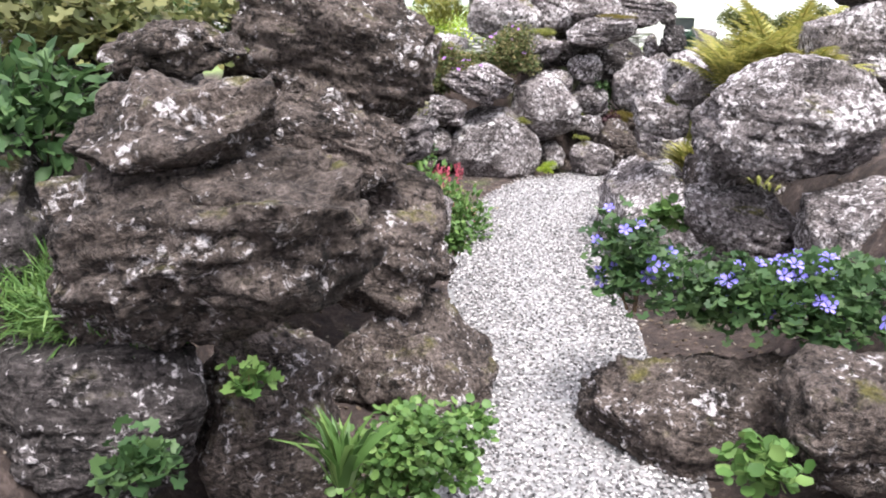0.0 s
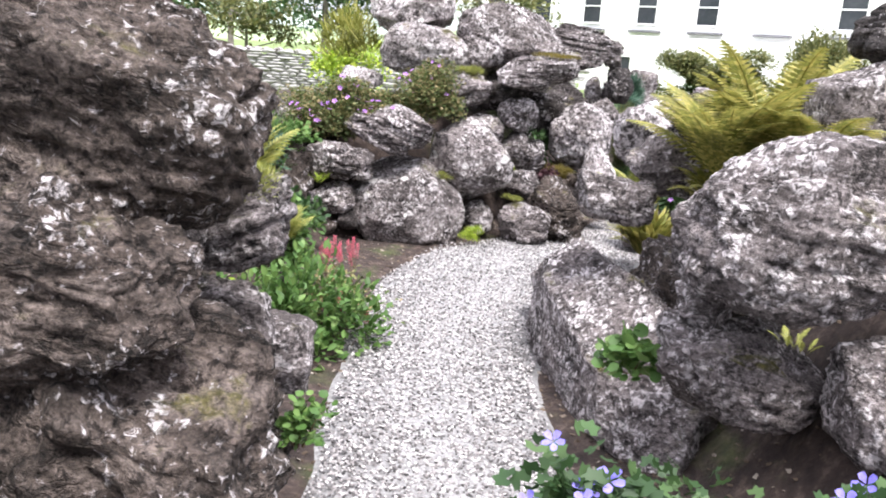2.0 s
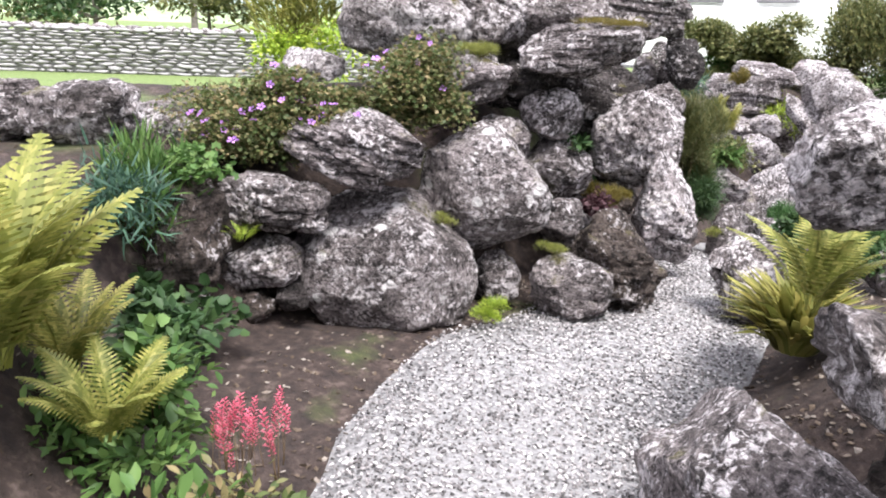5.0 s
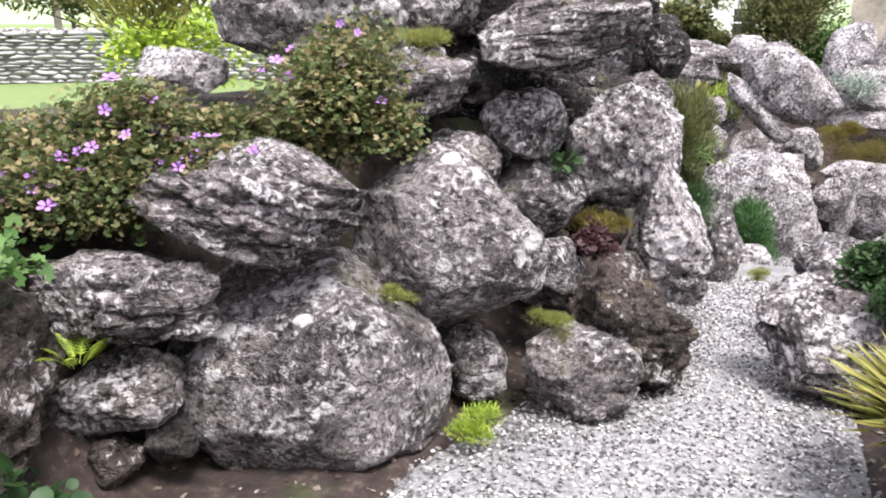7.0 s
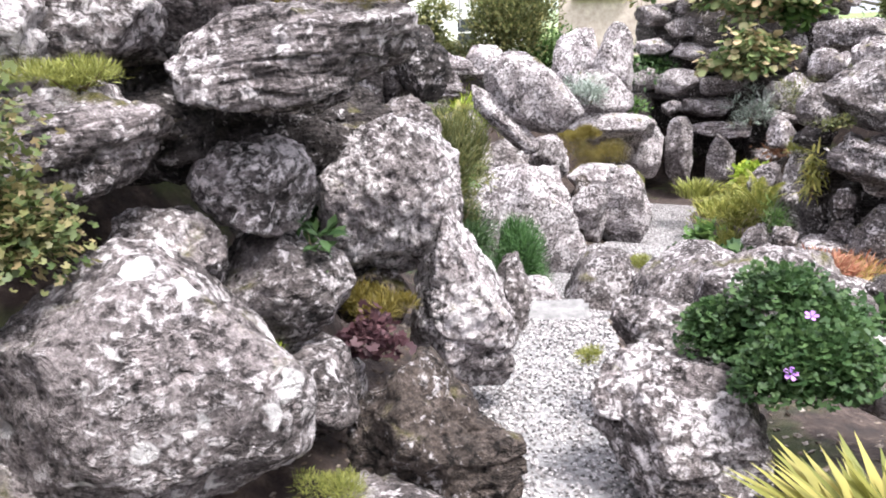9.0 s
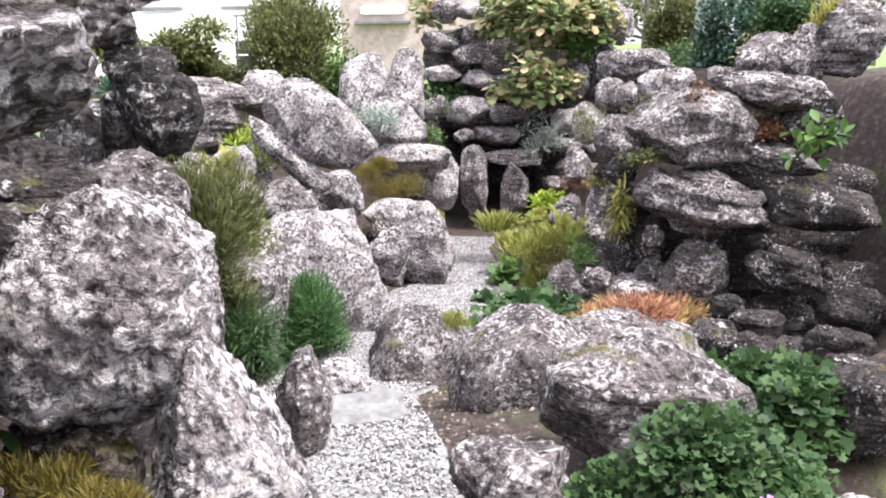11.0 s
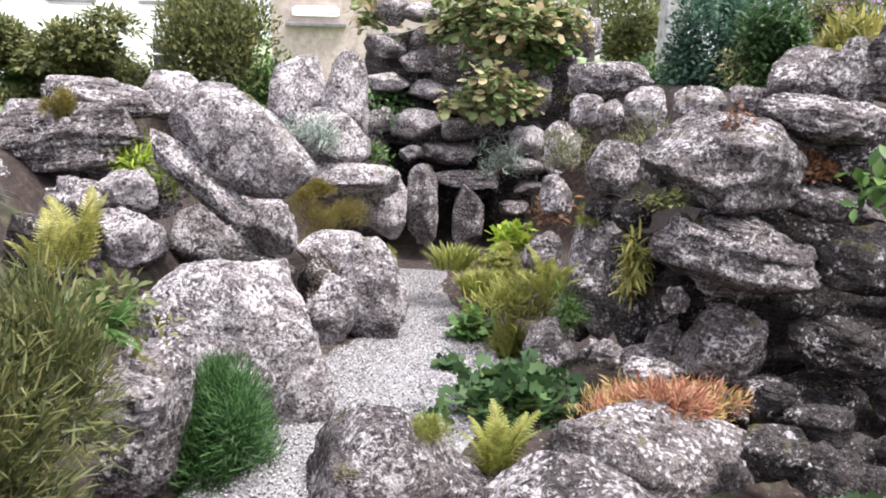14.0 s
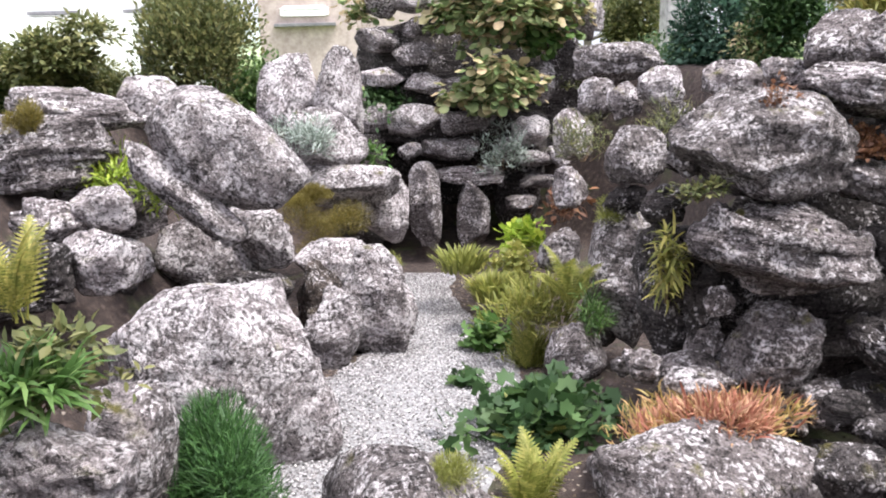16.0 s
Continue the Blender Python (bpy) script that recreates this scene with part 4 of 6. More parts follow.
boulder(9.62, 13.07, 1.47, 0.43, 0.35, 0.24, -53, 0, "g", "grey stone piled in the grotto wall", name="grotto_stone", level=4, boxy=3.8, group="stones of the grotto")
boulder(10.36, 11.84, 0.79, 0.30, 0.45, 0.50, -53, 0, "w", "grey stone piled in the grotto wall", name="grotto_stone", level=4, boxy=3.8, group="stones of the grotto")
boulder(9.76, 12.63, 0.72, 0.60, 0.49, 0.34, -53, 0, "g", "grey stone piled in the grotto wall", name="grotto_stone", level=4, boxy=3.8, group="stones of the grotto")
boulder(9.52, 12.33, -0.23, 0.86, 0.56, 0.27, -53, 0, "s", "flat lintel stone over the grotto", name="lintel_stone", boxy=4.5)
boulder(8.98, 12.55, -0.54, 0.38, 0.71, 1.04, -53, -2, "g", "upright standing stone of the grotto", name="standing_stone", boxy=3.6, group="standing stones of the grotto")
boulder(9.43, 12.21, -0.69, 0.39, 0.65, 0.90, -53, 1, "g", "upright standing stone of the grotto", name="standing_stone", boxy=3.6, group="standing stones of the grotto")
boulder(2.85, 5.15, 1.0, 0.7, 0.5, 0.9, -3, 0, "d", "dark rock on the bank behind ferns")

# ---- plants ----
LEAF = {
    "green": leaf_material("fresh_green_leaf", (0.0525, 0.112, 0.027), (0.09, 0.173, 0.045), (0.165, 0.255, 0.075)),
    "dark": leaf_material("dark_green_leaf", (0.027, 0.06, 0.021), (0.048, 0.0975, 0.033), (0.09, 0.15, 0.0525)),
    "olive": leaf_material("olive_leaf", (0.0675, 0.0825, 0.03), (0.128, 0.143, 0.0525), (0.24, 0.225, 0.09)),
    "fern": leaf_material("yellow_green_fern", (0.14, 0.16, 0.03), (0.24, 0.25, 0.06), (0.4, 0.37, 0.11)),
    "gfern": leaf_material("olive_green_fern", (0.13, 0.145, 0.032), (0.25, 0.24, 0.06), (0.42, 0.36, 0.11)),
    "lime": leaf_material("lime_green_leaf", (0.18, 0.27, 0.03), (0.33, 0.45, 0.06), (0.57, 0.63, 0.105)),
    "mix": leaf_material("autumn_mixed_leaf", (0.06, 0.095, 0.03), (0.13, 0.155, 0.055), (0.33, 0.25, 0.13)),
    "berg": leaf_material("broad_yellowing_leaf", (0.1, 0.17, 0.055), (0.27, 0.32, 0.14), (0.6, 0.44, 0.28)),
    "orange": leaf_material("orange_cushion_leaf", (0.3, 0.11, 0.075), (0.42, 0.2, 0.13), (0.48, 0.31, 0.18)),
    "amber": leaf_material("amber_cushion_leaf", (0.3, 0.26, 0.08), (0.5, 0.36, 0.13), (0.62, 0.36, 0.2)),
    "rust": leaf_material("rusty_dead_leaf", (0.105, 0.0525, 0.033), (0.195, 0.09, 0.0525), (0.3, 0.15, 0.075)),
    "plum": leaf_material("dark_plum_leaf", (0.045, 0.02, 0.026), (0.09, 0.042, 0.05), (0.17, 0.09, 0.1)),
    "pine": leaf_material("dense_green_needles", (0.025, 0.062, 0.018), (0.045, 0.11, 0.03), (0.085, 0.175, 0.05)),
    "silver": leaf_material("silver_grey_leaf", (0.18, 0.225, 0.18), (0.3, 0.345, 0.3), (0.45, 0.495, 0.45)),
    "moss": leaf_material("yellow_green_moss", (0.12, 0.135, 0.03), (0.225, 0.24, 0.06), (0.36, 0.36, 0.105)),
    "brownmoss": leaf_material("brown_green_moss", (0.09, 0.075, 0.018), (0.165, 0.135, 0.03), (0.255, 0.195, 0.0525)),
    "conifer": leaf_material("blue_green_conifer", (0.03, 0.0675, 0.045), (0.0525, 0.112, 0.075), (0.09, 0.165, 0.105)),
    "stem": leaf_material("brown_stem", (0.08, 0.05, 0.03), (0.12, 0.08, 0.045), (0.2, 0.13, 0.08)),
    "blue": leaf_material("violet_blue_petal", (0.17, 0.14, 0.62), (0.23, 0.2, 0.74), (0.36, 0.3, 0.78), 0.6),
    "pink": leaf_material("magenta_pink_petal", (0.4, 0.17, 0.66), (0.5, 0.24, 0.74), (0.62, 0.3, 0.7), 0.6),
    "red": leaf_material("pink_red_petal", (0.495, 0.054, 0.108), (0.63, 0.108, 0.18), (0.675, 0.27, 0.315), 0.6),
}


def leaf_shape(kind):
    """One leaf along +y, 1 long, as places and triangles."""
    if kind == "oval":
        v = [(0, 0, 0), (0.2, 0.3, 0.06), (0.24, 0.6, 0.05), (0, 1, -0.08), (-0.24, 0.6, 0.05), (-0.2, 0.3, 0.06), (0, 0.5, -0.03)]
        f = [(0, 1, 6), (1, 2, 6), (2, 3, 6), (3, 4, 6), (4, 5, 6), (5, 0, 6)]
    elif kind == "round":
        v = [(0, 0.05, 0)] + [(0.5 * math.cos(a) * (1 + 0.12 * (k % 2)), 0.5 + 0.5 * math.sin(a), 0.08 * (k % 2)) for k, a in enumerate(np.linspace(-1.3, 4.44, 9))] + [(0, 0.5, -0.08)]
        f = [(k, k + 1, 10) for k in range(1, 9)] + [(0, 1, 10), (9, 0, 10)]
    elif kind == "lobed":
        v = [(0, 0.35, -0.04)]
        for k in range(11):
            a = -0.9 + k * (math.pi + 1.8) / 10
            r = 0.6 if k % 2 else 0.43
            v.append((r * math.cos(a), 0.35 + r * math.sin(a), 0.05 if k % 2 else -0.02))
        f = [(0, k, k + 1) for k in range(1, 11)]
    elif kind == "needle":
        v = [(-0.05, 0, 0), (0.05, 0, 0), (0.04, 0.6, 0.03), (-0.04, 0.6, 0.03), (0, 1, 0)]
        f = [(0, 1, 2), (0, 2, 3), (3, 2, 4)]
    else:  # blade
        v = [(-0.05, 0, 0), (0.05, 0, 0), (0.06, 0.35, 0.1), (-0.06, 0.35, 0.1), (0.045, 0.7, 0.08), (-0.045, 0.7, 0.08), (0, 1, -0.08)]
        f = [(0, 1, 2), (0, 2, 3), (3, 2, 4), (3, 4, 5), (5, 4, 6)]
    return np.array(v, float), np.array(f)


def crown(r, w, d, h, count, size, kind, droop=0.2, hollow=0.35, lumps=7):
    """Leaves in an uneven dome of w x d x h that stands on z = 0."""
    c = r.normal(size=(lumps, 3)) * (0.3, 0.3, 0.2) + (0, 0, 0.36)
    k = r.randint(0, lumps, count)
    u = r.normal(size=(count, 3))
    u /= np.linalg.norm(u, axis=1)[:, None]
    u[:, 2] = np.where(u[:, 2] < -0.3, -u[:, 2], u[:, 2])
    rad = r.uniform(hollow, 1.0, count) * r.uniform(0.32, 0.62, lumps)[k]
    p = c[k] + u * rad[:, None]
    p[:, 2] = np.maximum(p[:, 2], 0.02)
    span = np.percentile(np.abs(p), 96, axis=0)
    span[2] = p[:, 2].max()
    p = p / (span * (1, 1, 1)) * np.array([w / 2, d / 2, h])
    along = u + r.normal(size=(count, 3)) * 0.55 + (0, 0, -droop)
    up = np.array([0, 0, 1.0]) + u * 0.9 + r.normal(size=(count, 3)) * 0.35
    return frames(p, along, up, size * r.uniform(0.6, 1.3, count)), p, u


_plant = [500]


def bush(x, y, z, w, d, h, mat, kind="oval", size=0.04, count=1500, label="", name="shrub", flowers=0, flower="pink", fsize=0.035, rz=0.0, droop=0.2, stems=0, lumps=11):
    """A mound or shrub of small leaves, with flowers as parts of their own."""
    _plant[0] += 1
    r = np.random.RandomState(_plant[0])
    root = thing(name, x, y, z, label, "plant", rz=rz)
    m, p, u = crown(r, w, d, h, count, size, kind, droop, lumps=lumps)
    v, f = spread(*leaf_shape(kind), m)
    tagged(piece("foliage", mesh_from("foliage", v, f, LEAF[mat]), root), kind="stuff")
    n = max(5, stems)
    ends = p[r.randint(0, count, n)]
    sv, sf = [], []
    for e in ends:
        a = np.array([e[0] * 0.25, e[1] * 0.25, 0.0])
        side = np.cross(e - a, (0.3, 1, 0.2))
        side = side / (np.linalg.norm(side) + 1e-9) * 0.004
        b = len(sv)
        sv += [a - side, a + side, a + np.cross(side, (0, 0, 1.0)), e]
        sf += [(b, b + 1, b + 3), (b + 1, b + 2, b + 3), (b + 2, b, b + 3)]
    tagged(piece("branchwork", mesh_from("branchwork", sv, sf, LEAF["stem"]), root), kind="stuff")
    if flowers:
        me = flower_mesh(flower)
        score = 0.5 * u[:, 2] + 0.9 * r.uniform(size=count) - 1.1 * p[:, 1] / max(d, 0.1)
        order = np.argsort(-score)[: max(flowers * 40, 60)]
        for i in r.permutation(order)[:flowers]:
            q = p[i] * 1.04 + (0, 0, 0.02)
            tip = Vector(u[i] * 0.6 + r.normal(size=3) * 0.4 + (0, -0.5, 0.6))
            s = fsize * r.uniform(0.75, 1.25)
            piece("flower", me, root, Matrix.Translation(q) @ tip.to_track_quat("Z", "Y").to_matrix().to_4x4() @ Matrix.Scale(s, 4))
    return root


_flower = {}


def flower_mesh(kind):
    """Five rounded petals round a pale middle, 1 across."""
    if kind not in _flower:
        tv, tf = [], []
        for k in range(5):
            a = k * math.tau / 5
            for rr, da, zz_ in ((0.06, 0, 0), (0.32, -0.5, 0.1), (0.5, -0.28, 0.14), (0.53, 0.0, 0.1), (0.5, 0.28, 0.14), (0.32, 0.5, 0.1)):
                tv.append((rr * math.cos(a + da), rr * math.sin(a + da), zz_))
            b = k * 6
            tf += [(b, b + 1, b + 2), (b, b + 2, b + 3), (b, b + 3, b + 4), (b, b + 4, b + 5)]
        _flower[kind] = mesh_from("flower", tv, tf, LEAF[kind])
    return _flower[kind]


def frond_mesh(seed, mat, arch=0.5, pairs=20, wide=0.2):
    """A fern frond 1 long that rises from the origin along +y and arches over, with pinnae on both sides."""
    r = np.random.RandomState(seed)
    s = np.linspace(0, 1, pairs + 4)
    mid = np.stack([0.05 * np.sin(s * 2 + seed), s * (1 - 0.25 * arch * s), (0.75 * s - arch * s * s)], 1)
    v, f = [], []
    for i in range(len(s) - 1):
        wd = 0.008 * (1 - s[i]) + 0.002
        b = len(v)
        v += [mid[i] + (wd, 0, 0), mid[i] - (wd, 0, 0), mid[i + 1] - (wd * 0.8, 0, 0), mid[i + 1] + (wd * 0.8, 0, 0)]
        f += [(b, b + 1, b + 2), (b, b + 2, b + 3)]
    for i in range(3, len(s) - 1):
        ln = wide * math.sin(math.pi * min(1, (s[i] - 0.02) ** 0.72)) * r.uniform(0.85, 1.1) + 0.012
        t = mid[i + 1] - mid[i]
        t = t / np.linalg.norm(t)
        for sd in (-1, 1):
            o = np.array([sd, 0.0, 0.0]) + t * 0.45 + (0, 0, -0.22)
            o = o / np.linalg.norm(o)
            k = 5
            for j in range(k):  # a toothed blade
                a0, a1 = j / k, (j + 1) / k
                h0 = 0.026 * (1 - a0) + 0.003
                b = len(v)
                c0, c1 = mid[i] + o * ln * a0, mid[i] + o * ln * a1
                v += [c0 - t * h0, c0 + t * h0, c1 + t * h0 * 0.45, c1 - t * h0 * 0.45]
                f += [(b, b + 1, b + 2), (b, b + 2, b + 3)]
    return mesh_from("frond", v, f, LEAF[mat])


_frond = {}


def fern(x, y, z, reach, count=14, mat="fern", label="", lean=(0, 0), open_=0.55, name="fern", arch=0.5):
    """A clump of fronds, each a part, round one crown."""
    _plant[0] += 1
    r = np.random.RandomState(_plant[0])
    key = (mat, round(arch, 1))
    if key not in _frond:
        _frond[key] = [frond_mesh(k, mat, arch, 20, 0.17) for k in range(3)]
    root = thing(name, x, y, z, label or "yellow-green fern clump growing among the boulders", "fern")
    for k in range(count):
        az = k * 360 / count + r.uniform(-14, 14)
        tilt = 58 * open_ + r.uniform(-12, 16)
        s = reach * r.uniform(0.7, 1.08)
        m = pose(0, 0, 0, lean[1], lean[0], 0) @ pose(0, 0, 0, 0, 0, az) @ pose(0, 0.015, 0, tilt, r.uniform(-8, 8), 0) @ Matrix.Scale(s, 4)
        piece("frond", _frond[key][k % 3], root, m)
    return root


def tuft(x, y, z, w, h, count, mat, label, name="grass_tuft", width=1.0, spread_=0.6, category="plant"):
    """Blades that rise from one foot and lean outwards."""
    _plant[0] += 1
    r = np.random.RandomState(_plant[0])
    root = thing(name, x, y, z, label, category)
    a = r.uniform(0, math.tau, count)
    q = np.sqrt(r.uniform(0, 1, count)) * w / 2
    at = np.stack([np.cos(a) * q * 0.6, np.sin(a) * q * 0.6, 0 * a], 1)
    al = np.stack([np.cos(a) * spread_ * q / w * 2, np.sin(a) * spread_ * q / w * 2, 1 + 0 * a], 1) + r.normal(size=(count, 3)) * 0.18
    m = frames(at, al, np.stack([-np.cos(a), -np.sin(a), 0.3 + 0 * a], 1), h * r.uniform(0.6, 1.1, count))
    m[:, :3, 0] *= width
    v, f = spread(*leaf_shape("blade"), m)
    tagged(piece("foliage", mesh_from("foliage", v, f, LEAF[mat]), root), kind="stuff")
    return root


def spikes(x, y, z, w, d, h, count, label):
    """Upright flower spikes on thin stalks."""
    _plant[0] += 1
    r = np.random.RandomState(_plant[0])
    root = thing("flower_spikes", x, y, z, label, "flowers")
    tv, tf = leaf_shape("oval")
    at, al = [], []
    for k in range(34):
        a = k * 2.4
        at.append((0.02 * math.cos(a) * (1 - k / 40), 0.02 * math.sin(a) * (1 - k / 40), 0.55 + 0.45 * k / 34))
        al.append((math.cos(a), math.sin(a), 0.6))
    hv, hf = spread(tv, tf, frames(np.array(at), np.array(al), np.tile((0, 0, 1.0), (34, 1)), np.full(34, 0.06)))
    head = mesh_from("flower_spike", hv, hf, LEAF["red"])
    stalk = mesh_from("stalk", [(0.012, 0, 0), (-0.008, 0.01, 0), (-0.008, -0.01, 0), (0, 0, 0.95)], [(0, 1, 3), (1, 2, 3), (2, 0, 3)], LEAF["stem"])
    for k in range(count):
        m = pose(r.uniform(-w / 2, w / 2), r.uniform(-d / 2, d / 2), 0, r.uniform(-12, 12), r.uniform(-12, 12), r.uniform(0, 360)) @ Matrix.Scale(h * r.uniform(0.7, 1.15), 4)
        st = piece("stalk", stalk, root, m)
        piece("flower_spike", head, st)
    return root


def cushion(x, y, z, w, d, h, mat="moss", label="", name="moss_cushion"):
    """A low cushion of short tight shoots."""
    return bush(x, y, z, w, d, h, mat, "needle", min(0.03, max(0.012, h * 0.25)), int(min(9000, 900 + 60000 * w * d)), label or "yellow-green moss cushion on the rock", name, droop=-0.5, lumps=5)

# ---- plants, place by place ----

# by the entrance
bush(1.10, 2.28, 0.38, 0.68, 0.46, 0.28, "dark", "lobed", 0.034, 3000, "mound of green cranesbill with violet-blue flowers", "cranesbill", rz=1, flowers=46, flower="blue", fsize=0.048)
bush(0.67, 2.20, 0.46, 0.23, 0.18, 0.35, "dark", "lobed", 0.032, 500, "trailing cranesbill with violet-blue flowers by the gravel", "cranesbill", rz=-3, flowers=12, flower="blue", fsize=0.046)
bush(-0.02, 1.66, 0.12, 0.39, 0.23, 0.31, "green", "round", 0.022, 1800, "low creeping green leaves at the gravel's edge", "ground_cover", rz=1)
bush(-0.90, 1.68, 0.50, 0.52, 0.34, 0.24, "green", "needle", 0.05, 4200, "bright green feathery clump between brown boulders", "moss_clump", rz=1)
bush(-0.40, 1.05, 0.57, 0.10, 0.07, 0.10, "dark", "lobed", 0.028, 150, "small dark green lobed leaves on a rock", "leafy_plant", rz=1)
bush(-1.10, 2.07, 0.89, 0.47, 0.33, 0.34, "dark", "oval", 0.06, 700, "dark green leafy shrub above the boulders", "shrub", rz=1)
bush(-1.19, 2.87, 1.10, 1.15, 0.58, 0.43, "olive", "lobed", 0.05, 2200, "green leafy plants on top of the bank", "shrub", rz=1)
bush(-0.66, 2.88, 1.09, 0.22, 0.20, 0.23, "conifer", "needle", 0.05, 1200, "small blue-green conifer on the bank", "dwarf_conifer", rz=1)
bush(-0.34, 1.46, 0.52, 0.10, 0.08, 0.08, "green", "lobed", 0.03, 60, "tuft of green leaves in a rock cleft", "leafy_plant", rz=1)
bush(0.93, 1.65, 0.18, 0.24, 0.15, 0.14, "green", "round", 0.035, 120, "low green leaves on brown earth", "ground_cover", rz=1)
bush(1.32, 1.95, 0.29, 0.18, 0.11, 0.13, "olive", "round", 0.03, 160, "low green leaves on the earth bank", "ground_cover", rz=1)
tuft(-0.11, 1.32, 0.40, 0.07, 0.19, 40, "green", "tuft of green grass by the path")
fern(1.23, 2.78, 0.75, 0.06, 5, "fern", "tiny yellow-green fern in a rock crevice")
fern(1.29, 2.82, 0.72, 0.06, 5, "fern", "tiny yellow-green fern in a rock crevice")
bush(0.10, 2.78, 0.45, 0.12, 0.09, 0.13, "green", "round", 0.02, 260, "small green leaves at the foot of a rock", "ground_cover", rz=-4)

# the fern beds before the bend
fern(-0.48, 4.75, 0.57, 0.57, 34, "fern", "large yellow-green fern clump beside the path", open_=0.55, arch=0.45)
fern(-0.77, 4.96, 0.61, 0.52, 26, "fern", "large yellow-green fern clump beside the path", open_=0.55, arch=0.5)
fern(-0.26, 4.77, 0.39, 0.32, 16, "fern", "low yellow-green fern over dark leaves", open_=0.5)
bush(-0.07, 4.36, -0.13, 0.65, 0.45, 0.62, "green", "oval", 0.045, 2400, "dense green leafy mound with pale flower tips beside the gravel", "knotweed_mound", rz=-6, droop=-0.3)
bush(0.03, 4.73, 0.03, 0.42, 0.29, 0.34, "mix", "oval", 0.035, 700, "reddish green leafy plants at the gravel's edge", "knotweed_mound", rz=-6)
bush(-0.23, 5.00, 0.29, 0.23, 0.19, 0.29, "green", "oval", 0.06, 260, "broad green leaves below a fern", "leafy_plant", rz=-6)
spikes(0.01, 4.92, 0.19, 0.2, 0.2, 0.2, 26, "pink-red flower spikes standing over green leaves")
spikes(0.05, 4.58, 0.03, 0.34, 0.3, 0.2, 16, "fading pink flower spikes over green leaves")
bush(-0.34, 4.31, 0.09, 0.17, 0.13, 0.23, "lime", "round", 0.045, 160, "yellow-green leaves behind a slate boulder", "leafy_plant", rz=-6)
fern(-0.44, 5.04, 0.43, 0.33, 14, "gfern", "green-gold fern over the leafy bed", open_=0.5)
bush(-0.38, 4.97, 0.21, 0.54, 0.38, 0.29, "green", "oval", 0.04, 1800, "dense green leaves under the ferns", "leafy_plant", rz=-6)
bush(-0.23, 5.21, 0.37, 0.27, 0.19, 0.21, "dark", "oval", 0.05, 500, "dark green leaves behind the flower spikes", "leafy_plant", rz=-6)
cushion(-0.14, 3.38, 0.90, 0.16, 0.13, 0.10, "moss", "yellow-green moss on a slate boulder")
bush(-0.53, 5.78, 0.61, 0.27, 0.21, 0.32, "conifer", "needle", 0.07, 700, "soft blue-green bush behind the ferns", "shrub", rz=-6)
fern(1.86, 4.30, 0.98, 0.60, 34, "gfern", "tall olive-gold fern above a round boulder", open_=0.45, arch=0.5)
fern(1.58, 4.02, 0.90, 0.60, 38, "gfern", "tall olive-gold fern above a round boulder", open_=0.4, arch=0.5)
fern(1.74, 3.72, 0.96, 0.46, 30, "gfern", "broad olive-gold fern leaning over the path", open_=0.55, arch=0.7)
fern(1.54, 4.07, 0.8, 0.32, 22, "gfern", "olive-gold fern drooping beside a round boulder", open_=0.7, arch=0.8)
fern(1.67, 5.28, 0.52, 0.40, 14, "fern", "yellow fern between grey rocks", open_=0.6)
bush(1.05, 3.32, 0.43, 0.15, 0.12, 0.14, "green", "round", 0.038, 150, "round green leaves at the foot of a sloping boulder", "leafy_plant", rz=-6)

# on the wall of boulders
bush(-0.2, 6.51, 0.72, 0.61, 0.34, 0.41, "mix", "lobed", 0.017, 14000, "spreading cranesbill with pink-purple flowers over the wall", "cranesbill", rz=-7, flowers=22, flower="pink", fsize=0.036)
bush(0.15, 6.54, 0.81, 0.57, 0.32, 0.33, "mix", "lobed", 0.017, 11000, "low cranesbill with pink-purple flowers over the wall", "cranesbill", rz=-7, flowers=14, flower="pink", fsize=0.036)
bush(0.45, 6.63, 0.85, 0.43, 0.34, 0.45, "mix", "lobed", 0.017, 11000, "tall cranesbill with pink-purple flowers over the wall", "cranesbill", rz=-7, flowers=10, flower="pink", fsize=0.034)
bush(-0.10, 6.61, 0.72, 0.68, 0.24, 0.18, "mix", "lobed", 0.022, 3000, "green cranesbill leaves hanging over a boulder", "cranesbill", rz=-7, flowers=8, flower="pink", fsize=0.034)
bush(-0.21, 9.3, 0.9, 0.81, 0.65, 0.51, "lime", "oval", 0.05, 2600, "bright yellow-green shrub behind the wall", "shrub", rz=-7)
cushion(0.80, 6.93, 1.18, 0.25, 0.20, 0.07, "moss", "green moss cushion on a layered slab")
cushion(0.60, 6.42, 0.49, 0.12, 0.09, 0.05, "moss", "yellow-green stonecrop between boulders")
cushion(1.14, 6.45, 0.35, 0.16, 0.13, 0.05, "moss", "yellow-green stonecrop on a brown rock")
cushion(0.81, 6.26, 0.11, 0.13, 0.10, 0.09, "lime", "bright green tuft at the foot of the wall")
cushion(1.54, 7.04, 0.45, 0.18, 0.14, 0.09, "brownmoss", "brown-green moss between boulders")
fern(-0.22, 6.23, 0.45, 0.15, 9, "lime", "small bright fern in the wall", open_=0.3)
bush(1.31, 6.92, 0.68, 0.11, 0.09, 0.14, "dark", "oval", 0.05, 60, "dark green leaves in a gap of the wall", "leafy_plant", rz=-7)
bush(1.44, 6.91, 0.42, 0.15, 0.12, 0.12, "plum", "lobed", 0.03, 260, "dark red leafy plant at a boulder's foot", "leafy_plant", rz=-39)
cushion(1.60, 7.27, 0.36, 0.20, 0.16, 0.14, "brownmoss", "brown-green moss between boulders")
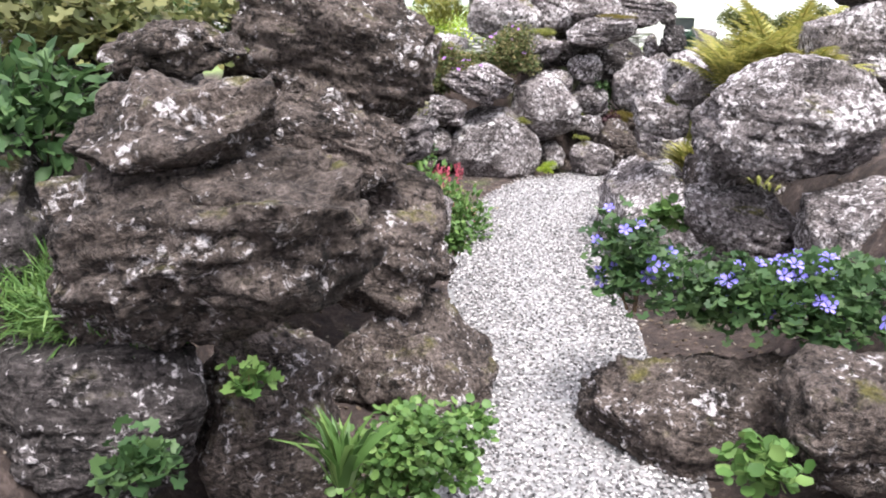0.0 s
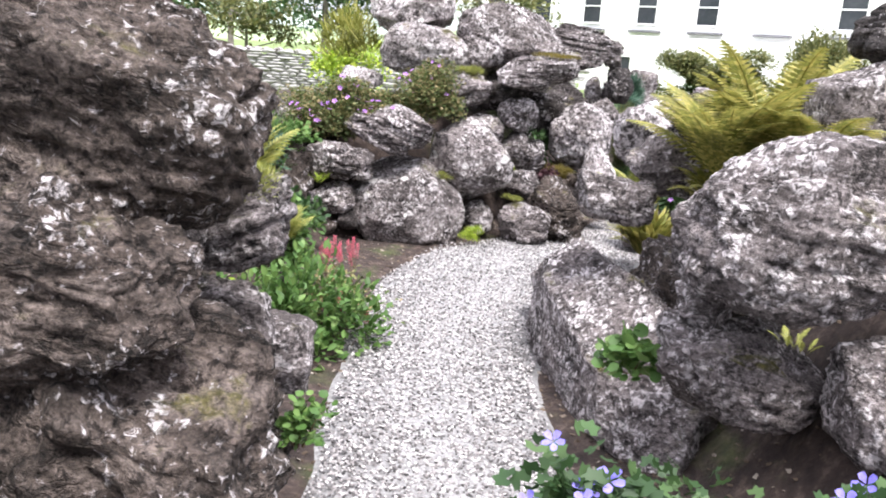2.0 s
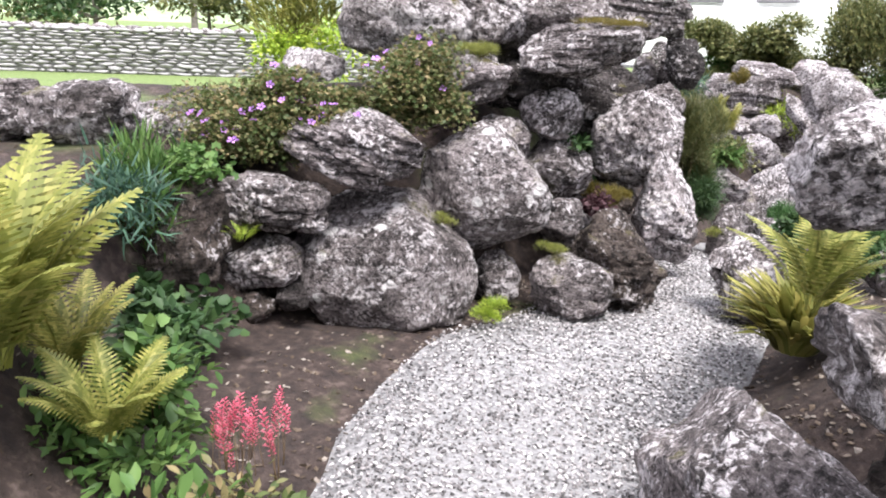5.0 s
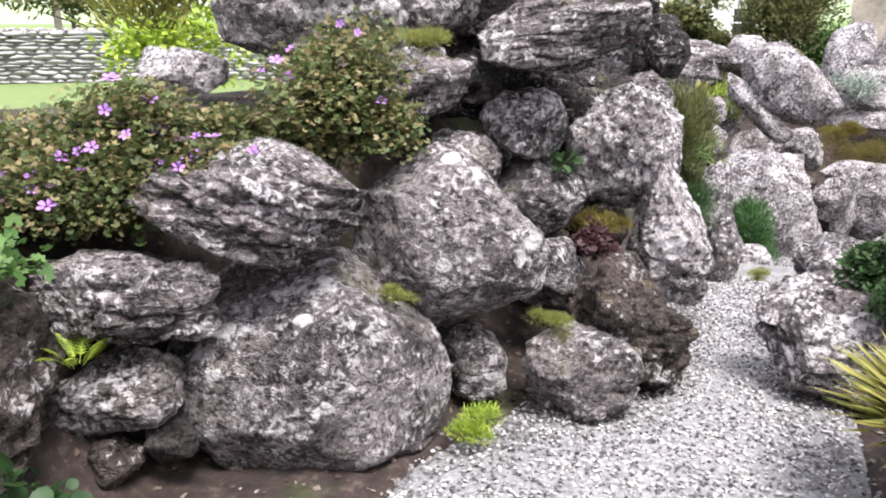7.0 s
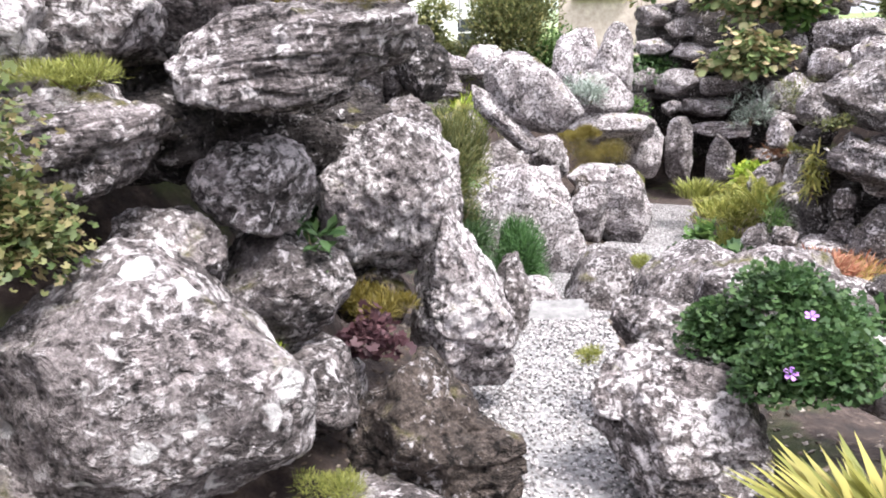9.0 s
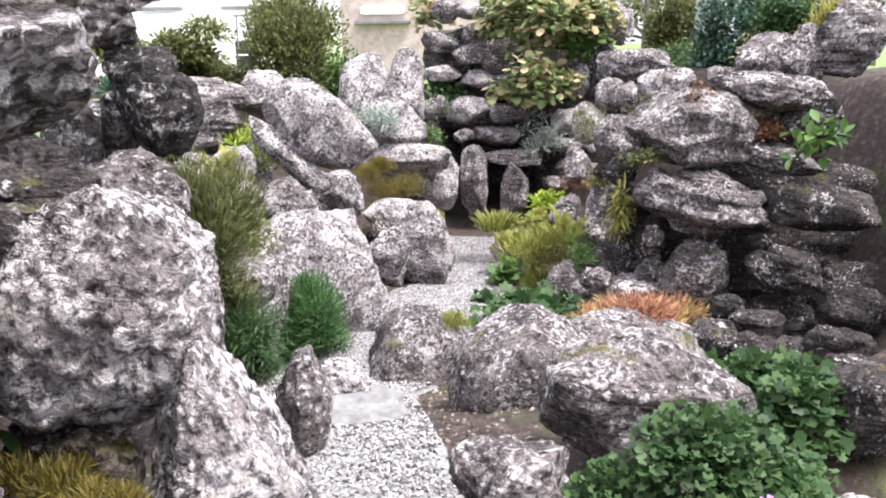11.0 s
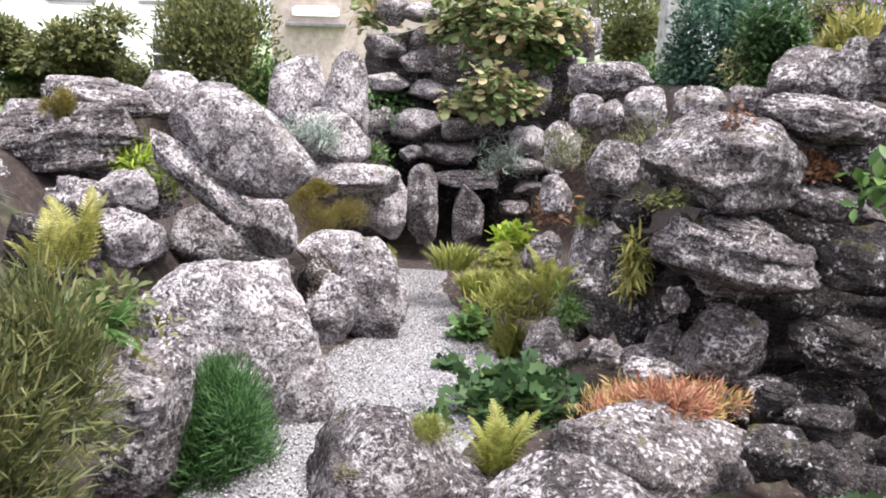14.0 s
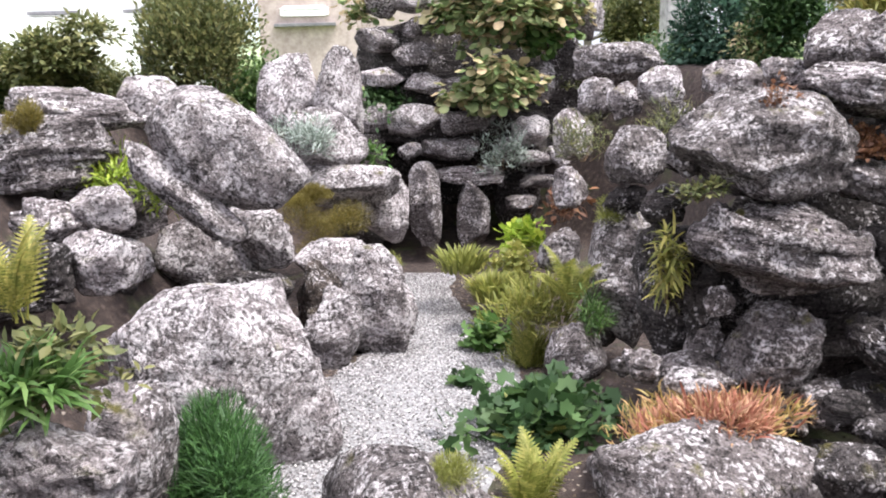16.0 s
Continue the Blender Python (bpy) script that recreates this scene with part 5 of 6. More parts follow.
cushion(1.12, 6.91, 0.47, 0.11, 0.09, 0.08, "lime", "bright green tuft on the rock")
cushion(1.36, 6.82, 1.33, 0.31, 0.25, 0.05, "brownmoss", "brown-green moss on an overhanging slab")
cushion(1.89, 6.52, 0.42, 0.07, 0.06, 0.04, "moss", "yellow-green moss on the gravel")
bush(-0.57, 6.04, 0.41, 0.31, 0.22, 0.49, "green", "needle", 0.09, 1600, "tall feathery green foliage beside the path", "leafy_plant", rz=-7, droop=-0.8)
bush(-0.48, 5.87, 0.08, 0.39, 0.28, 0.32, "dark", "round", 0.04, 1100, "broad round green leaves in the bed", "leafy_plant", rz=-7)
bush(-0.36, 6.08, 0.73, 0.23, 0.19, 0.12, "green", "lobed", 0.03, 300, "small green leaves on an upright rock", "leafy_plant", rz=-7)

# round the bend
bush(2.36, 8.08, 0.26, 0.38, 0.32, 0.74, "olive", "needle", 0.032, 34000, "tall wispy olive-brown shrub leaning over the path", "shrub", rz=-48, stems=24, droop=-0.5)
bush(2.38, 8.04, 0.12, 0.40, 0.32, 0.42, "dark", "blade", 0.03, 16000, "dark green shrub below an olive one", "shrub", rz=-48, stems=14)
fern(2.59, 8.22, 0.82, 0.15, 9, "gfern", "pale yellow fern through an olive shrub", open_=0.8)
fern(3.07, 9.08, 0.57, 0.28, 8, "gfern", "pale yellow fern beside the path", open_=0.8)
bush(3.13, 9.15, 0.29, 0.36, 0.25, 0.25, "olive", "oval", 0.05, 420, "long green leaves above a pale stone", "leafy_plant", rz=-52)
bush(3.74, 9.40, -0.66, 0.58, 0.54, 0.62, "pine", "needle", 0.05, 18000, "dense rounded bright green dwarf pine", "dwarf_pine", rz=-53, droop=-0.35)
bush(2.49, 8.61, 0.88, 0.30, 0.27, 0.19, "conifer", "needle", 0.06, 1500, "blue-green conifer spray under a slab", "dwarf_conifer", rz=-50)
bush(2.29, 6.17, 0.36, 0.42, 0.34, 0.32, "dark", "lobed", 0.018, 18000, "dense dark green leafy mound among boulders", "cranesbill", rz=-39, flowers=4, flower="pink", fsize=0.03)
tuft(1.87, 5.68, 0.22, 0.26, 0.30, 420, "gfern", "yellow-green strap-leaved fern beside the path", name="strap_fern", width=0.9, spread_=1.1)
bush(4.42, 6.73, -0.42, 0.30, 0.24, 0.32, "dark", "lobed", 0.06, 500, "dark green leaves in the shade of the wall", "leafy_plant", rz=-50)
bush(4.67, 7.03, -0.42, 0.49, 0.3, 0.26, "dark", "lobed", 0.06, 700, "dark green leaves in the shade of the wall", "leafy_plant", rz=-50)
bush(1.48, 7.48, 0.54, 0.15, 0.12, 0.19, "dark", "oval", 0.07, 120, "dark green leaves between boulders", "leafy_plant", rz=-39)
cushion(4.18, 8.66, -0.30, 0.25, 0.20, 0.08, "moss", "moss on top of a grey boulder")

# the sunken garden
fern(6.34, 9.58, -0.88, 0.36, 12, "fern", "yellow-green fern beside the gravel", open_=0.85, arch=0.3)
tuft(7.09, 10.37, -0.72, 0.52, 0.21, 420, "fern", "yellow-green grassy plants beside the gravel")
bush(6.45, 9.58, -0.59, 0.50, 0.40, 0.30, "fern", "blade", 0.08, 1300, "yellow-green grassy plants before the grotto", "grass_clump", rz=-53, droop=-0.6)
bush(7.62, 10.50, -0.77, 0.44, 0.35, 0.36, "fern", "lobed", 0.05, 700, "yellow-green leafy plants beside the gravel", "leafy_plant", rz=-53)
bush(6.48, 9.67, -1.03, 0.31, 0.25, 0.35, "moss", "needle", 0.09, 1500, "golden grassy clump beside the gravel", "grass_clump", rz=-53, droop=-0.6)
bush(6.32, 9.09, -0.53, 0.19, 0.15, 0.34, "green", "needle", 0.06, 500, "small green ferny plant by a grey rock", "leafy_plant", rz=-53)
tuft(7.50, 10.97, -0.67, 0.68, 0.21, 260, "moss", "yellow-green grass before the grotto")
fern(6.44, 9.32, -0.42, 0.47, 12, "fern", "yellow-green fern by a grey rock")
bush(5.70, 9.63, -0.94, 0.31, 0.25, 0.28, "dark", "lobed", 0.09, 150, "dark green lobed leaves by the gravel", "leafy_plant", rz=-53)
bush(5.26, 8.81, -0.74, 0.65, 0.52, 0.32, "dark", "lobed", 0.09, 420, "dark green leaves below the ferns", "leafy_plant", rz=-53)
bush(6.56, 10.06, -1.08, 0.31, 0.25, 0.44, "green", "lobed", 0.08, 260, "green leaves along the gravel", "leafy_plant", rz=-53)
fern(4.64, 8.54, -0.71, 0.46, 14, "fern", "pale yellow-green fern in the bed", open_=0.8)
fern(5.18, 8.90, -0.71, 0.32, 10, "fern", "yellow-green fern in the bed")
bush(5.39, 8.10, -0.51, 0.70, 0.46, 0.16, "amber", "blade", 0.065, 2200, "amber-yellow rim of a cushion plant on a boulder", "cushion_plant", rz=-53, droop=-0.7)
bush(5.36, 8.08, -0.47, 0.54, 0.36, 0.2, "orange", "blade", 0.08, 1500, "orange-red cushion plant on a boulder", "cushion_plant", rz=-53, droop=-0.7)
bush(8.03, 10.68, -0.56, 0.34, 0.27, 0.28, "lime", "lobed", 0.11, 130, "large yellow-green leaves by the grotto", "broad_leaved_plant", rz=-53)
bush(5.75, 8.44, -0.03, 0.13, 0.08, 0.36, "gfern", "blade", 0.1, 260, "bright strap-leaved fern hanging on the wall", "strap_fern", rz=-53, droop=0.7)
cushion(6.64, 9.14, 0.15, 0.25, 0.20, 0.13, "moss", "moss on a tall grey stone")
bush(6.39, 7.86, 0.61, 0.39, 0.20, 0.19, "rust", "oval", 0.035, 1500, "rusty brown plant in the hollow of a rock", "leafy_plant", rz=-53)
bush(6.02, 8.07, 0.73, 0.16, 0.08, 0.32, "rust", "oval", 0.03, 300, "rusty ochre plant on the rock", "leafy_plant", rz=-53)
bush(5.73, 8.30, 0.50, 0.23, 0.11, 0.11, "olive", "oval", 0.03, 300, "green plants on the ledge", "leafy_plant", rz=-53)
bush(6.33, 7.39, 0.56, 0.26, 0.21, 0.23, "green", "oval", 0.11, 50, "bright green leaves in the rock", "leafy_plant", rz=-50)

# on the further bank and the grotto
bush(4.76, 11.56, 0.40, 0.43, 0.34, 0.29, "lime", "blade", 0.09, 420, "lime-yellow leafy fern on a slab", "leafy_plant", rz=-53, droop=0.2)
bush(4.87, 11.28, 0.28, 0.24, 0.20, 0.20, "lime", "blade", 0.085, 200, "lime-yellow leafy fern on a slab", "leafy_plant", rz=-53, droop=0.2)
cushion(6.80, 11.81, -0.42, 0.72, 0.58, 0.44, "brownmoss", "brown-green moss hanging on the rocks")
cushion(4.37, 11.84, 0.79, 0.21, 0.17, 0.20, "brownmoss", "brown-green moss on a slab")
bush(7.05, 12.32, 0.33, 0.54, 0.43, 0.33, "silver", "needle", 0.1, 900, "silver-grey cushion plant on the rocks", "cushion_plant", rz=-53)
bush(9.17, 13.34, 0.34, 0.72, 0.58, 0.66, "dark", "oval", 0.07, 900, "dark green shrub beside the grotto", "shrub", rz=-53)
bush(9.59, 11.88, -0.15, 0.52, 0.42, 0.56, "silver", "needle", 0.1, 700, "grey-green plant on the grotto stones", "cushion_plant", rz=-53)
bush(9.92, 12.10, 1.17, 1.45, 0.7, 1.0, "berg", "round", 0.1, 3000, "broad yellowing leaves over the grotto", "broad_leaved_plant", rz=-53, droop=0.7)
bush(10.19, 11.64, 1.12, 0.50, 0.25, 0.37, "green", "round", 0.1, 200, "broad green leaves over the grotto", "broad_leaved_plant", rz=-53, droop=0.7)
bush(9.57, 12.03, 0.53, 0.98, 0.4, 0.66, "berg", "round", 0.1, 1100, "broad yellowing leaves hanging over the grotto", "broad_leaved_plant", rz=-53, droop=0.9)
bush(9.35, 13.72, 1.40, 0.57, 0.34, 0.74, "berg", "round", 0.09, 200, "yellowing leaves on the grotto's flank", "broad_leaved_plant", rz=-53)
bush(7.96, 12.33, -0.01, 0.33, 0.26, 0.33, "green", "oval", 0.06, 200, "small green plant on the rocks", "leafy_plant", rz=-53)
cushion(6.20, 10.72, -0.40, 0.26, 0.21, 0.22, "moss", "moss on an upright slab")
cushion(6.64, 12.00, -0.06, 0.41, 0.32, 0.18, "brownmoss", "moss on the rocks")
bush(7.63, 9.88, 0.33, 0.44, 0.35, 0.35, "olive", "needle", 0.06, 700, "grey-green cushion on the wall", "cushion_plant", rz=-53)
bush(7.35, 9.13, 0.53, 0.48, 0.38, 0.37, "olive", "needle", 0.06, 700, "grey-green cushion on the wall", "cushion_plant", rz=-53)
bush(7.43, 9.94, -0.12, 0.35, 0.28, 0.26, "rust", "oval", 0.07, 160, "dark red plant beside the grotto", "leafy_plant", rz=-53)

# shrubs beyond the banks
bush(5.64, 16.03, 0.24, 1.29, 0.8, 0.75, "olive", "oval", 0.065, 4000, "low olive-green shrub behind the rocks", "shrub", rz=-50)
bush(8.3, 14.69, 0.26, 0.98, 0.7, 0.98, "green", "oval", 0.065, 3500, "low mid-green shrub behind the rocks", "shrub", rz=-50)
bush(7.41, 15.38, 0.49, 1.1, 0.7, 0.59, "olive", "oval", 0.065, 3000, "low olive-green shrub behind the rocks", "shrub", rz=-50)
bush(11.45, 11.77, 0.69, 1.16, 0.7, 0.54, "olive", "oval", 0.065, 3500, "low olive-green shrub behind the rocks", "shrub", rz=-50)
bush(12.82, 11.34, 0.61, 1.57, 0.8, 0.74, "dark", "oval", 0.065, 4500, "low dark green shrub behind the rocks", "shrub", rz=-50)
bush(6.82, 16.01, 0.62, 1.08, 0.98, 0.64, "olive", "oval", 0.065, 11000, "olive-green clipped shrub before the house", "shrub", rz=-53)
bush(6.16, 16.52, 0.58, 0.73, 0.66, 0.60, "green", "oval", 0.065, 7000, "mid-green clipped shrub before the house", "shrub", rz=-53)
bush(5.85, 16.14, 1.02, 0.83, 0.75, 0.58, "olive", "oval", 0.065, 8000, "olive-green clipped shrub before the house", "shrub", rz=-46)
bush(6.48, 15.48, 0.99, 1.00, 0.90, 0.69, "olive", "oval", 0.075, 8000, "olive-green shrub with pale tips before the house", "shrub", rz=-46)
bush(2.60, 8.96, 0.96, 0.15, 0.14, 0.26, "conifer", "needle", 0.06, 3500, "dark blue-green conifer under a slab", "dwarf_conifer", rz=-46)
bush(3.04, 9.03, 0.33, 0.17, 0.12, 0.14, "green", "blade", 0.12, 260, "pale green strap leaves over a pale stone", "leafy_plant", rz=-52)
bush(7.65, 14.60, 0.70, 1.15, 1.0, 1.45, "olive", "oval", 0.065, 13000, "tall bushy green shrub before the house", "shrub", rz=-53, stems=30, droop=-0.6, lumps=18)
bush(11.76, 10.05, 0.35, 1.06, 0.95, 2.09, "conifer", "oval", 0.075, 13000, "dark blue-green conifer behind the wall", "conifer", rz=-53, stems=20)
bush(11.05, 9.35, 0.55, 0.66, 0.60, 1.52, "dark", "oval", 0.07, 6000, "dark green shrub behind the wall", "shrub", rz=-53)
bush(14.41, 12.58, 0.87, 0.72, 0.65, 1.91, "olive", "oval", 0.09, 6500, "olive-green bush behind the grotto", "shrub", rz=-53)
bush(8.83, 8.09, 1.16, 0.40, 0.36, 0.44, "gfern", "blade", 0.16, 700, "golden-green grassy plant on the high wall", "grass_clump", rz=-53, droop=-0.4)
bush(11.78, 8.84, 1.43, 0.63, 0.50, 0.75, "mix", "oval", 0.043, 6760, "pink-tinged shrub over the high wall", "shrub", rz=-46, flowers=40, flower="pink", fsize=0.06)
bush(10.96, 9.58, 0.72, 0.51, 0.41, 0.76, "berg", "oval", 0.062, 1300, "yellowing leaves on the high wall", "shrub", rz=-46)
bush(-0.14, 7.92, 1.24, 0.46, 0.37, 0.41, "fern", "needle", 0.099, 1300, "yellow-green plant behind the wall", "shrub", rz=-2, droop=-0.6)

# ---- beyond the garden: wall, houses, hills ----
def box_mesh(name, w, d, h, mat, bevel=0.01):
    """A block standing on z = 0, with softened edges."""
    bm = bmesh.new()
    bmesh.ops.create_cube(bm, size=1)
    bmesh.ops.scale(bm, vec=(w, d, h), verts=bm.verts)
    bmesh.ops.translate(bm, vec=(0, 0, h / 2), verts=bm.verts)
    if bevel:
        bmesh.ops.bevel(bm, geom=bm.edges[:], offset=bevel, segments=1, affect="EDGES")
    me = bpy.data.meshes.new(name)
    bm.to_mesh(me), bm.free()
    me.materials.append(mat)
    return me


WALL_STONE = plain_material("grey_field_stone", (0.2, 0.19, 0.19), (0.48, 0.46, 0.46), 9, 0.9, 0.6)
MORTAR = plain_material("dark_wall_core", (0.12, 0.115, 0.11), (0.22, 0.21, 0.2), 12, 0.95, 0.4)
GLASS = plain_material("dark_window_glass", (0.02, 0.025, 0.03), (0.05, 0.055, 0.06), 1.5, 0.12, 0.0)
CURTAIN = plain_material("pale_curtain", (0.55, 0.58, 0.62), (0.72, 0.75, 0.8), 5, 0.8, 0.0)
SILL = plain_material("dark_painted_sill", (0.12, 0.12, 0.13), (0.22, 0.21, 0.22), 8, 0.6, 0.1)
PINKSTONE = plain_material("pinkish_sandstone", (0.36, 0.285, 0.26), (0.55, 0.46, 0.43), 5, 0.9, 0.5, 0.03)
SLATE_ROOF = plain_material("slate_roof", (0.1, 0.1, 0.11), (0.18, 0.18, 0.2), 6, 0.7, 0.3)
TIMBER = plain_material("grey_timber", (0.12, 0.1, 0.085), (0.24, 0.21, 0.19), 7, 0.85, 0.3)


def garden_wall(x0, x1, y, z, height, turn):
    """A dry-stone boundary wall, each course of its own stones."""
    wall = new("wall_far", box_mesh("wall_core", x1 - x0, 0.34, height - 0.06, MORTAR, 0.02))
    wall.matrix_world = pose((x0 + x1) / 2, y, z, 0, 0, turn)
    tagged(wall, "grey dry-stone boundary wall beyond the lawn", "wall", kind="structure")
    r = np.random.RandomState(11)
    shapes = []
    for k in range(8):
        v, f = rock_mesh(700 + k, 1, 1, 1, "L", 2, 7.0)
        shapes.append((v, f, mesh_from("stone", v, f, WALL_STONE)))
    rest, made, row, zz_ = [], 0, 0, 0.0
    while zz_ < height:
        h = r.uniform(0.05, 0.1)
        x = -(x1 - x0) / 2 + r.uniform(0, 0.2)
        while x < (x1 - x0) / 2:
            w = r.uniform(0.14, 0.5)
            m = Matrix.Translation((x + w / 2, -0.14 + r.uniform(-0.02, 0.02), zz_ + h / 2)) @ pose(0, 0, 0, 0, r.uniform(-4, 4), 0) @ Matrix.Diagonal((w * 1.04, 0.22, h * 1.12, 1))
            near = abs(x + 0.5) < 2.6 and zz_ > 0.25
            if near and made < 290:
                piece("stone", shapes[r.randint(8)][2], wall, m)
                made += 1
            else:
                rest.append((r.randint(8), np.array(m)))
            x += w
        zz_ += h
    vs, fs, n = [], [], 0
    for k, m in rest:
        v, f = shapes[k][0], shapes[k][1]
        vs.append(v @ m[:3, :3].T + m[:3, 3])
        fs.append(f + n)
        n += len(v)
    tagged(piece("stonework", mesh_from("stonework", np.concatenate(vs), np.concatenate(fs), WALL_STONE), wall), "", kind="stuff")
    cr, cf, n = [], [], 0
    x = -(x1 - x0) / 2
    while x < (x1 - x0) / 2:
        w = r.uniform(0.18, 0.4)
        v, f = shapes[r.randint(8)][:2]
        cr.append(v * (w, 0.42, r.uniform(0.14, 0.24)) + (x + w / 2, 0, height + 0.04))
        cf.append(f + n)
        n += len(v)
        x += w
    tagged(piece("coping", mesh_from("coping", np.concatenate(cr), np.concatenate(cf), ROCK["w"]), wall, label="pale upright coping stones"), kind="stuff")


garden_wall(-13.5, 4.5, 20.5, 0.05, 0.95, -1)


def house(x, y, z, rz, w, d, h, wall_mat, windows, label, roof=True):
    """A building: walls, roof, and windows with frame, panes and sill."""
    root = thing("house", x, y, z, label, "house", rz=rz)
    piece("wall", box_mesh("house_wall", w, d, h, wall_mat, 0.03), root, Matrix.Translation((0, d / 2, 0)))
    if roof:
        rv = [(-w / 2 - 0.3, -0.4, h), (w / 2 + 0.3, -0.4, h), (w / 2 + 0.3, d + 0.4, h), (-w / 2 - 0.3, d + 0.4, h), (-w / 2 - 0.3, d / 2, h + 3), (w / 2 + 0.3, d / 2, h + 3)]
        piece("roof", mesh_from("roof", rv + [(0, 0, 0)], [(0, 1, 5, 4), (2, 3, 4, 5), (3, 0, 4, 4), (1, 2, 5, 5), (0, 3, 2, 1)], SLATE_ROOF, False), root)
    for wx, wz, ww, wh, pane in windows:
        win = piece("window", box_mesh("reveal", ww, 0.06, wh, pane, 0.0), root, Matrix.Translation((wx, -0.012, wz)))
        for sx, sz, fw, fh in ((-ww / 2 - 0.04, 0, 0.09, wh), (ww / 2 + 0.04, 0, 0.09, wh), (0, wh - 0.04, ww, 0.09), (0, -0.02, ww, 0.07), (0, wh / 2 - 0.03, ww, 0.05)):
            piece("frame", box_mesh("frame", fw, 0.1, fh, RENDER_WHITE, 0.006), win, Matrix.Translation((sx, -0.03, sz)))
        piece("sill", box_mesh("sill", ww + 0.55, 0.26, 0.1, SILL, 0.012), win, Matrix.Translation((0, -0.1, -0.32)))
    return root


def railing(x, y, z, rz, length):
    root = thing("railing", x, y, z, "thin dark metal railing before the white house", "railing", rz=rz)
    piece("top_rail", box_mesh("top_rail", length, 0.05, 0.05, SILL, 0.006), root, Matrix.Translation((0, 0, 1.0)))
    post = box_mesh("post", 0.04, 0.04, 1.0, SILL, 0.004)
    for k in range(int(length / 1.2) + 1):
        piece("post", post, root, Matrix.Translation((-length / 2 + k * 1.2, 0, 0)))


house(13.91 - 0.69 * 6, 30.18 + 0.72 * 6, 0.1, -46, 19.5, 7, 6.5, RENDER_WHITE,
      [(6 - 2.65 * k, 2.72, 0.85, 1.45, CURTAIN if k == 0 else GLASS) for k in range(-1, 6)] + [(8.6, 0.5, 0.8, 0.95, GLASS)], "long white rendered house with dark sash windows")
house(20.3, 23.1, 0.1, -46, 7.4, 7, 7.0, PINKSTONE, [(-2.35, 2.2, 1.25, 0.22, RENDER_WHITE)], "pinkish stone building beside the white house")
house(9.6, 26.2, 0.1, -30, 7.5, 5, 2.05, RENDER_WHITE, [(-2.4, 0.5, 0.7, 0.9, GLASS)], "low white extension before the house", roof=False)
railing(13.2, 29.6, 1.25, -46, 9.0)



def ridge(name, x0, x1, y, z, height, seed, a, b, label):
    """A far hill with fields and copses."""
    xs = np.linspace(x0, x1, 90)
    top = height * (0.65 + 0.5 * fbm(np.stack([xs / 90.0 + seed, 0 * xs, 0 * xs], 1), 4))
    rows = [np.stack([xs, np.full(90, y + 90.0 * k), z + top * math.sin(k * math.pi / 4) ** 0.8], 1) for k in range(3)]
    v = np.stack(rows, 1).reshape(-1, 3)
    i = (np.arange(89)[:, None] * 3 + np.arange(2)[None]).ravel()
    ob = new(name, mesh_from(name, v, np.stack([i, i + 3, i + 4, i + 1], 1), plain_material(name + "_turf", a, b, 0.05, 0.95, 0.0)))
    tagged(ob, label, "hill", kind="structure")


ridge("hill_near", -170, 190, 150, -4, 17, 1.0, (0.14, 0.2, 0.1), (0.34, 0.4, 0.22), "green far fields rising beyond the trees")
# the distant ridge's turf is paler and greyer: haze mixed into its colour
ridge("hill_far", -600, 600, 420, -5, 60, 5.0, (0.22, 0.27, 0.24), (0.4, 0.45, 0.4), "blue-green hills on the skyline, haze put into their colour")


